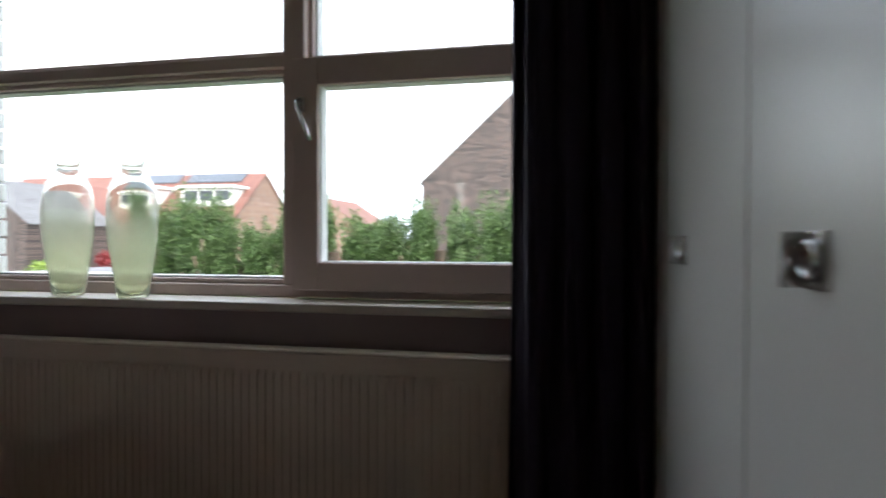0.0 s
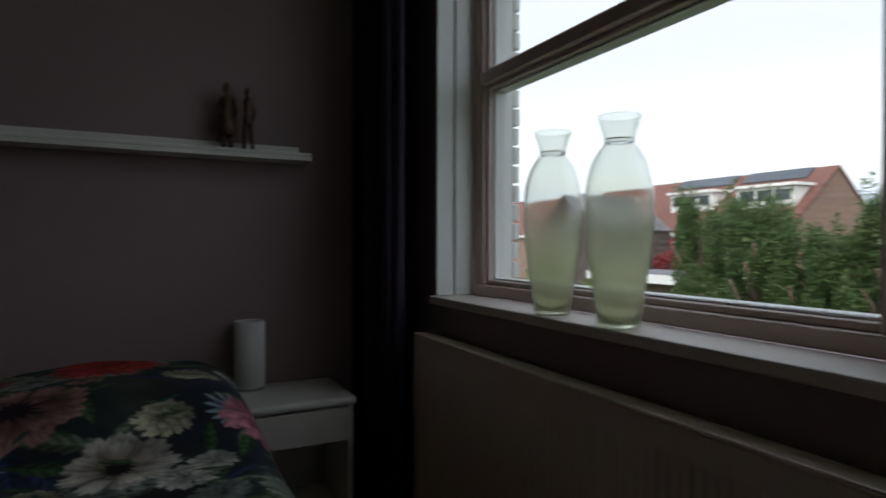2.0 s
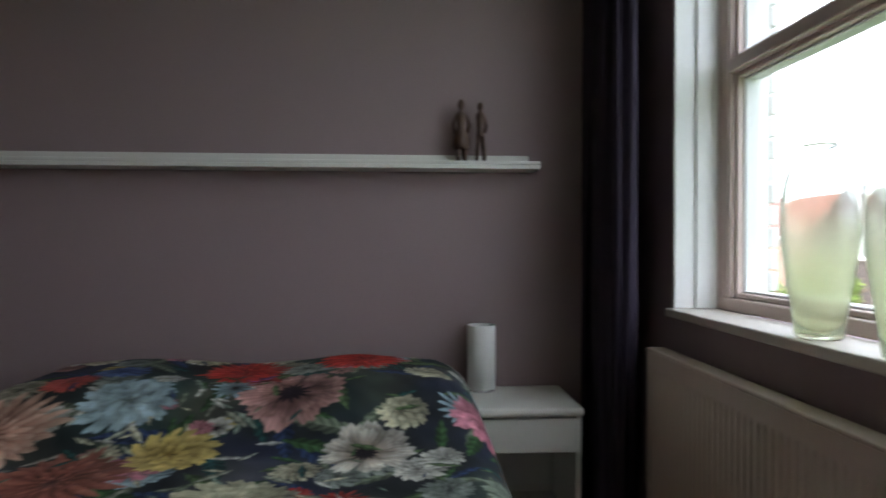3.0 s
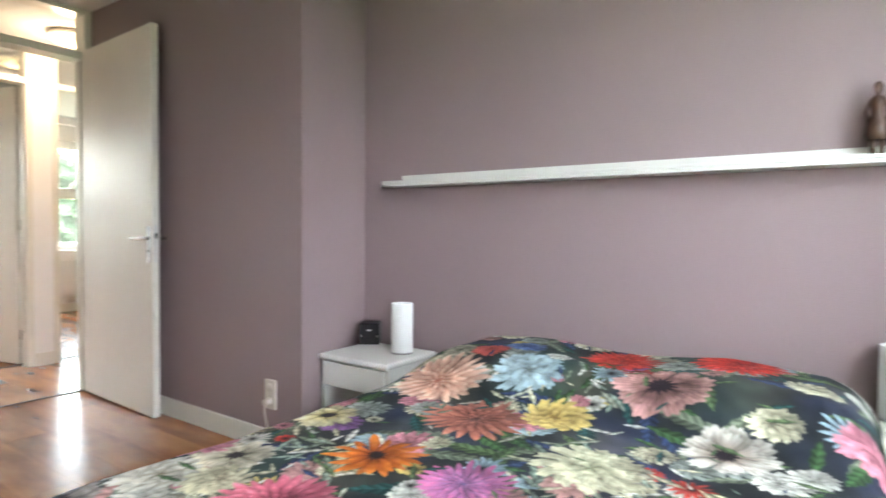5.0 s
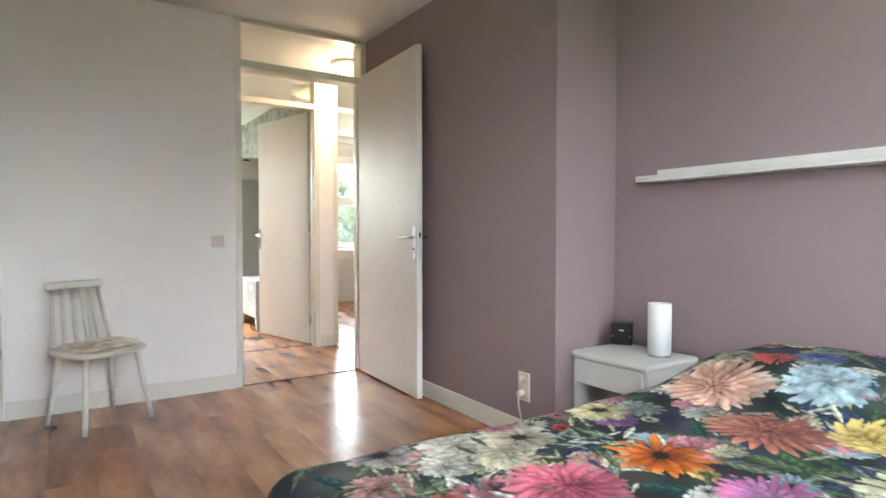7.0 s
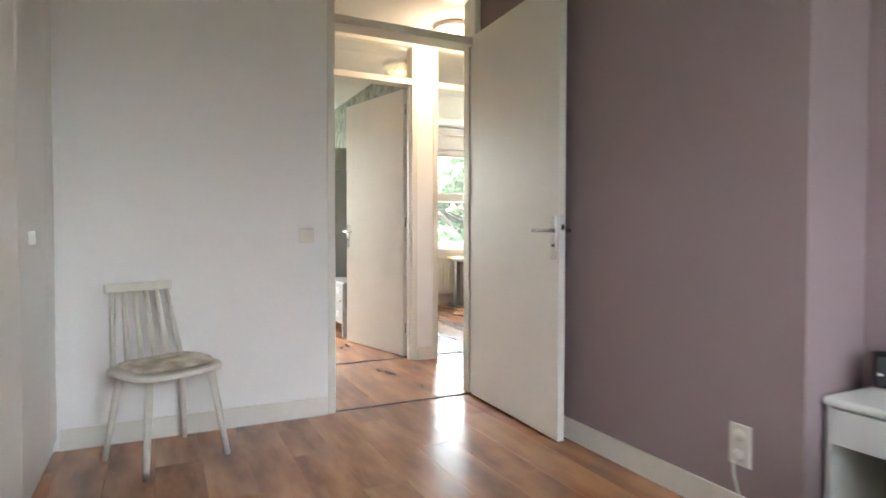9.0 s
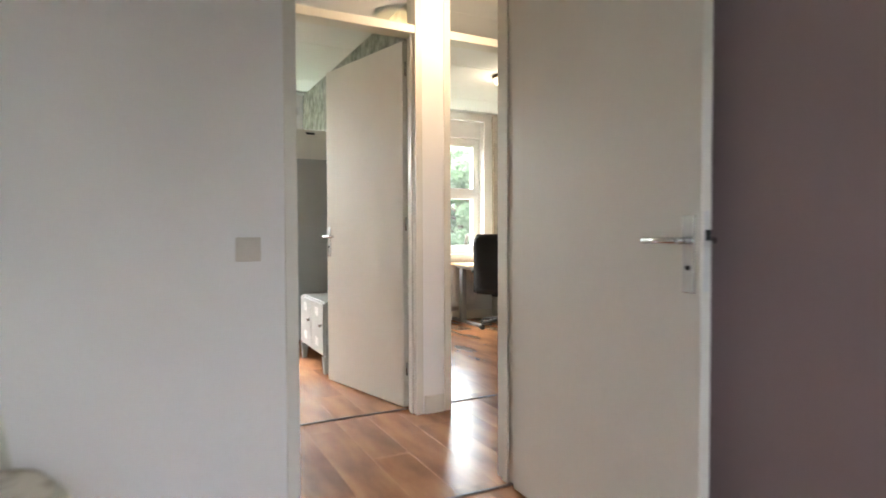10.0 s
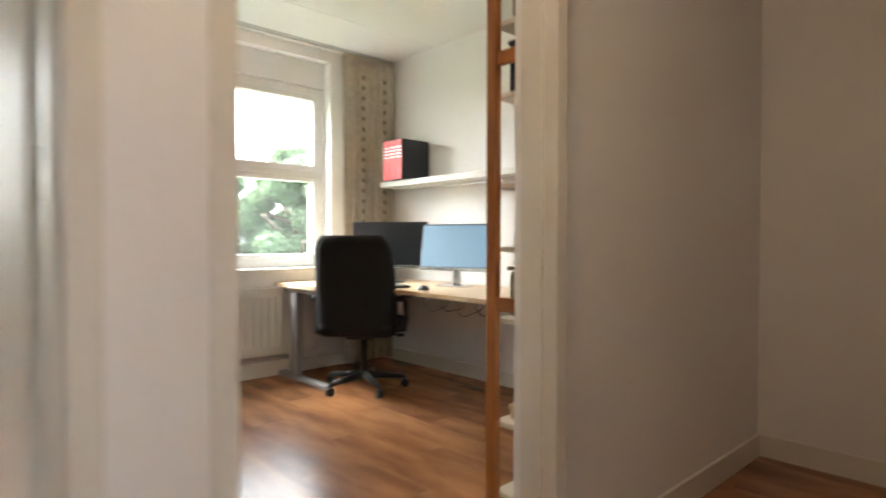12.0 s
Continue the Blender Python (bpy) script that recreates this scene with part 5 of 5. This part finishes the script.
first = [shrub(s, 4.6, 1.35, 52000, 0.026, HEDGELEAF, "tall dark green garden hedge shrub", "shrub", "hedge behind the garden") for s in (3, 5, 8)]
rr = random.Random(2)
for i in range(12):
    x = -7.05 + 0.61 * i
    hs = rr.uniform(0.93, 1.02) * (1.04 if i < 5 else 1.0) * (0.9 if i in (3, 4) else 1.0)
    m = pose(x, 9.0 + rr.uniform(-0.25, 0.25), GROUND, 0, 0, rr.uniform(0, 360))
    ob = first[i % 3] if i < 3 else copy_thing(first[i % 3], m)
    ob.matrix_basis = m @ Matrix.Diagonal((1, 1, hs, 1))


def house(name, x0, x1, y0, y1, eave, ridge, along, wall_mat, roof_mat, label, windows=(), dormers=(), chimney=None, gable_windows=(), panels=()):
    """A brick house: walls with gables, a tiled roof with depth, framed windows, white dormers. along: the ridge's axis."""
    h = thing(name, label, "house", place=(0, 0, GROUND))
    e, g = eave - GROUND, ridge - GROUND
    bm = bmesh.new()
    if along == "x":
        ym = (y0 + y1) / 2
        prof = [(y0, 0), (y0, e), (ym, g), (y1, e), (y1, 0)]
        a = [bm.verts.new((x0, y, z)) for y, z in prof]
        b = [bm.verts.new((x1, y, z)) for y, z in prof]
    else:
        xm = (x0 + x1) / 2
        prof = [(x0, 0), (x0, e), (xm, g), (x1, e), (x1, 0)]
        a = [bm.verts.new((x, y0, z)) for x, z in prof]
        b = [bm.verts.new((x, y1, z)) for x, z in prof]
    bm.faces.new(a)
    bm.faces.new(b[::-1])
    for i in range(4):
        bm.faces.new((a[i], a[i + 1], b[i + 1], b[i]))
    part("wall", bm, wall_mat, h)
    bm = bmesh.new()
    o, t = (0.25, 0.12) if along == "x" else (0.12, 0.05)
    for s in (-1, 1):
        if along == "x":
            ym, hw = (y0 + y1) / 2, (y1 - y0) / 2
            k = (g - e) / hw
            p = [(x0 - 0.1, ym, g + 0.02), (x1 + 0.1, ym, g + 0.02), (x1 + 0.1, ym + s * (hw + o), e - k * o + 0.02), (x0 - 0.1, ym + s * (hw + o), e - k * o + 0.02)]
        else:
            xm, hw = (x0 + x1) / 2, (x1 - x0) / 2
            k = (g - e) / hw
            p = [(xm, y0 + 0.03, g + 0.02), (xm, y1 + 0.1, g + 0.02), (xm + s * (hw + o), y1 + 0.1, e - k * o + 0.02), (xm + s * (hw + o), y0 + 0.03, e - k * o + 0.02)]
        lo = [bm.verts.new(q) for q in p]
        hi = [bm.verts.new((q[0], q[1], q[2] + t)) for q in p]
        bm.faces.new(lo)
        bm.faces.new(hi[::-1])
        for i in range(4):
            bm.faces.new((lo[i], lo[(i + 1) % 4], hi[(i + 1) % 4], hi[i]))
    rf = part("roof", bm, roof_mat, h)
    if along == "x":
        part("gutter", _boxbm((x0, x1, y0 - 0.34, y0 - 0.16, e - 0.36, e - 0.16), 0.02), OUTWHITE, h, "white gutter board")
    for xa, xb, za, zb in windows:
        za, zb = za - GROUND, zb - GROUND
        bm = bmesh.new()
        bar_frame(bm, xa, xb, za, zb, y0 - 0.05, y0 + 0.05, 0.09)
        box(bm, (xa + xb) / 2 - 0.05, (xa + xb) / 2 + 0.05, y0 - 0.04, y0 + 0.03, za + 0.09, zb - 0.09)
        w = part("window", bm, OUTWHITE, h)
        part("pane", _boxbm((xa + 0.08, xb - 0.08, y0 - 0.02, y0 + 0.02, za + 0.08, zb - 0.08)), DARKPANE, w)
        part("sill", _boxbm((xa - 0.08, xb + 0.08, y0 - 0.12, y0 + 0.02, za - 0.08, za)), OUTWHITE, w)
    for xa, xb, za, zb in dormers:
        za, zb = za - GROUND, zb - GROUND
        ym, hw = (y0 + y1) / 2, (y1 - y0) / 2
        yf = y0 + (za - e) / (g - e) * hw - 0.1
        d = part("dormer", _boxbm((xa, xb, yf, yf + 2.6, za, zb), 0.02), OUTWHITE, h)
        part("dormer_roof", _boxbm((xa - 0.2, xb + 0.2, yf - 0.25, yf + 2.8, zb, zb + 0.18), 0.02), OUTWHITE, d)
        n = max(2, int((xb - xa) / 1.1))
        ww = (xb - xa - 0.3) / n
        for i in range(n):
            xx = xa + 0.15 + i * ww
            part("dormer_window", _boxbm((xx + 0.08, xx + ww - 0.08, yf - 0.03, yf + 0.02, za + 0.45, zb - 0.18)), DARKPANE, d)
    for xa, xb, fa, fb in panels:
        ym, hw = (y0 + y1) / 2, (y1 - y0) / 2
        bm = bmesh.new()
        q = [(xa, fa), (xb, fa), (xb, fb), (xa, fb)]
        lo = [bm.verts.new((x, ym - hw * (1 - f), e + (g - e) * f + 0.20)) for x, f in q]
        hi = [bm.verts.new((x, ym - hw * (1 - f), e + (g - e) * f + 0.25)) for x, f in q]
        bm.faces.new(lo)
        bm.faces.new(hi)
        for i in range(4):
            bm.faces.new((lo[i], lo[(i + 1) % 4], hi[(i + 1) % 4], hi[i]))
        part("solar_panel", bm, SOLAR, rf, "dark solar panels")
    if chimney:
        cx, cy, cw, top = chimney
        ch = part("chimney", _boxbm((cx - cw / 2, cx + cw / 2, cy, cy + cw, ridge - GROUND - 1.0, top - GROUND), 0.02), wall_mat, rf)
    return h


house("house", -4.5, 3.1, 20.0, 29.0, 3.15, 6.7, "y", DARKBRICK, GREYROOF, "dark brick gable-ended house with a chimney", windows=[(-1.55, -0.6, 0.85, 2.0)], chimney=(-0.68, 20.02, 0.8, 7.55))
house("house", -39.0, -19.35, 31.5, 40.5, 1.9, 5.45, "x", ORANGEBRICK, REDTILE, "brick terrace with a red tiled roof and white dormers", windows=[(-37.6 + 2.6 * i, -36.0 + 2.6 * i, 0.35, 1.6) for i in range(7)], dormers=[(-28.6, -25.3, 3.1, 4.35), (-23.6, -19.95, 3.1, 4.35), (-35.5, -32.0, 3.1, 4.35)], panels=[(-30, -25.4, 0.80, 0.98), (-24.8, -20.6, 0.80, 0.98)])
house("house", -78.0, -43.0, 31.5, 40.5, 1.9, 5.3, "x", ORANGEBRICK, REDTILE, "brick terrace with a red tiled roof further down the street", windows=[(-76 + 2.9 * i, -74.2 + 2.9 * i, -0.1, 1.25) for i in range(9)], dormers=[(-56, -53, 3.0, 4.3), (-66, -62, 3.0, 4.3)])
house("house", -25.0, -17.9, 50.0, 60.0, 2.6, 5.0, "y", ORANGEBRICK, REDTILE, "distant brick house with a red roof")
house("house", -33.5, -27.0, 25.0, 31.0, 1.9, 4.3, "y", DARKBRICK, GREYROOF, "dark brick house with a gable wall", windows=[(-30.0, -29.2, 0.3, 2.2)])
house("house", -16.0, 6.0, 62.0, 70.0, 1.2, 3.2, "x", ORANGEBRICK, GREYROOF, "low far row of houses")
shed = thing("garden_shed", "low wooden shed with a grey flat roof", "shed", place=(-11.0, 13.0, GROUND))
part("wall", _boxbm((-1.6, 1.6, -1.2, 1.2, 0, 3.05)), BARK, shed)
part("roof", _boxbm((-1.8, 1.8, -1.4, 1.4, 3.052, 3.2), 0.02), GREYROOF, shed)
part("roof_edge", _boxbm((-1.82, 1.82, -1.43, -1.402, 3.0, 3.22)), OUTWHITE, shed)
mt = shrub(21, 4.3, 2.6, 3500, 0.09, REDLEAF, "small red-leaved maple in a garden", "tree", "garden trees")
mt.matrix_basis = pose(-18.5, 22.0, GROUND)
lt = shrub(23, 3.4, 3.2, 3500, 0.10, LIMELEAF, "bright green garden bush", "tree", "garden trees")
lt.matrix_basis = pose(-15.5, 15.5, GROUND)
for k, (x, y, s) in enumerate(((-24, 19, 1.0), (-21, 14, 0.8))):
    copy_thing(lt, pose(x, y, GROUND, 0, 0, 70 * k)).scale = (s, s, s)

south = [shrub(s, 9.0, 6.5, 70000, 0.15, TREELEAF, "broad leafy green tree behind the house", "tree", "trees behind the house") for s in (31, 37)]
for i in range(13):
    m = pose(-40 + 4.6 * i, -40 - 5.0 * (i % 2), GROUND - 1.9, 0, 0, 47 * i)
    ob = south[i] if i < 2 else copy_thing(south[i % 2], m)
    ob.matrix_basis = m @ Matrix.Diagonal((1.25, 1.25, (1.12 if i < 6 else 0.74) + 0.04 * ((i * 5) % 7), 1))

# ---- floor planks ----
PW, PL = 0.193, 1.28
plank_meshes = {}


def plank(w, l):
    key = (round(w, 3), round(l, 3))
    if key not in plank_meshes:
        bm = bmesh.new()
        b, z = 0.0005, 0.0
        lo = [bm.verts.new(p) for p in ((0, 0, -0.008), (w, 0, -0.008), (w, l, -0.008), (0, l, -0.008))]
        mid = [bm.verts.new(p) for p in ((0, 0, z - b), (w, 0, z - b), (w, l, z - b), (0, l, z - b))]
        top = [bm.verts.new(p) for p in ((b, b, z), (w - b, b, z), (w - b, l - b, z), (b, l - b, z))]
        bm.faces.new(top)
        for a, c in ((lo, mid), (mid, top)):
            for i in range(4):
                bm.faces.new((a[i], a[(i + 1) % 4], c[(i + 1) % 4], c[i]))
        me = bpy.data.meshes.new("plank")
        bm.to_mesh(me)
        bm.free()
        me.materials.append(LAMINATE)
        plank_meshes[key] = me
    return plank_meshes[key]


floor = bpy.data.objects["floor"]
for x0, x1, y0, y1 in ((-2.38, 0.575, -3.70, 1.40), (-4.77, 1.15, -4.886, -3.70), (-1.89, 1.15, -8.02, -4.886), (-4.77, -1.96, -8.02, -4.886)):
    x, i = x0, 0
    while x < x1 - 0.01:
        w = min(PW, x1 - x)
        y = y0 - PL * ((i * 0.37 + 0.2) % 1.0)
        while y < y1 - 0.005:
            a, b = max(y, y0), min(y + PL, y1)
            if b - a > 0.01:
                p = new("plank", plank(w - 0.0004, round(b - a, 2) - 0.0004))
                p.location = (x, a, 0)
                p.parent = floor
            y += PL
        x += PW
        i += 1
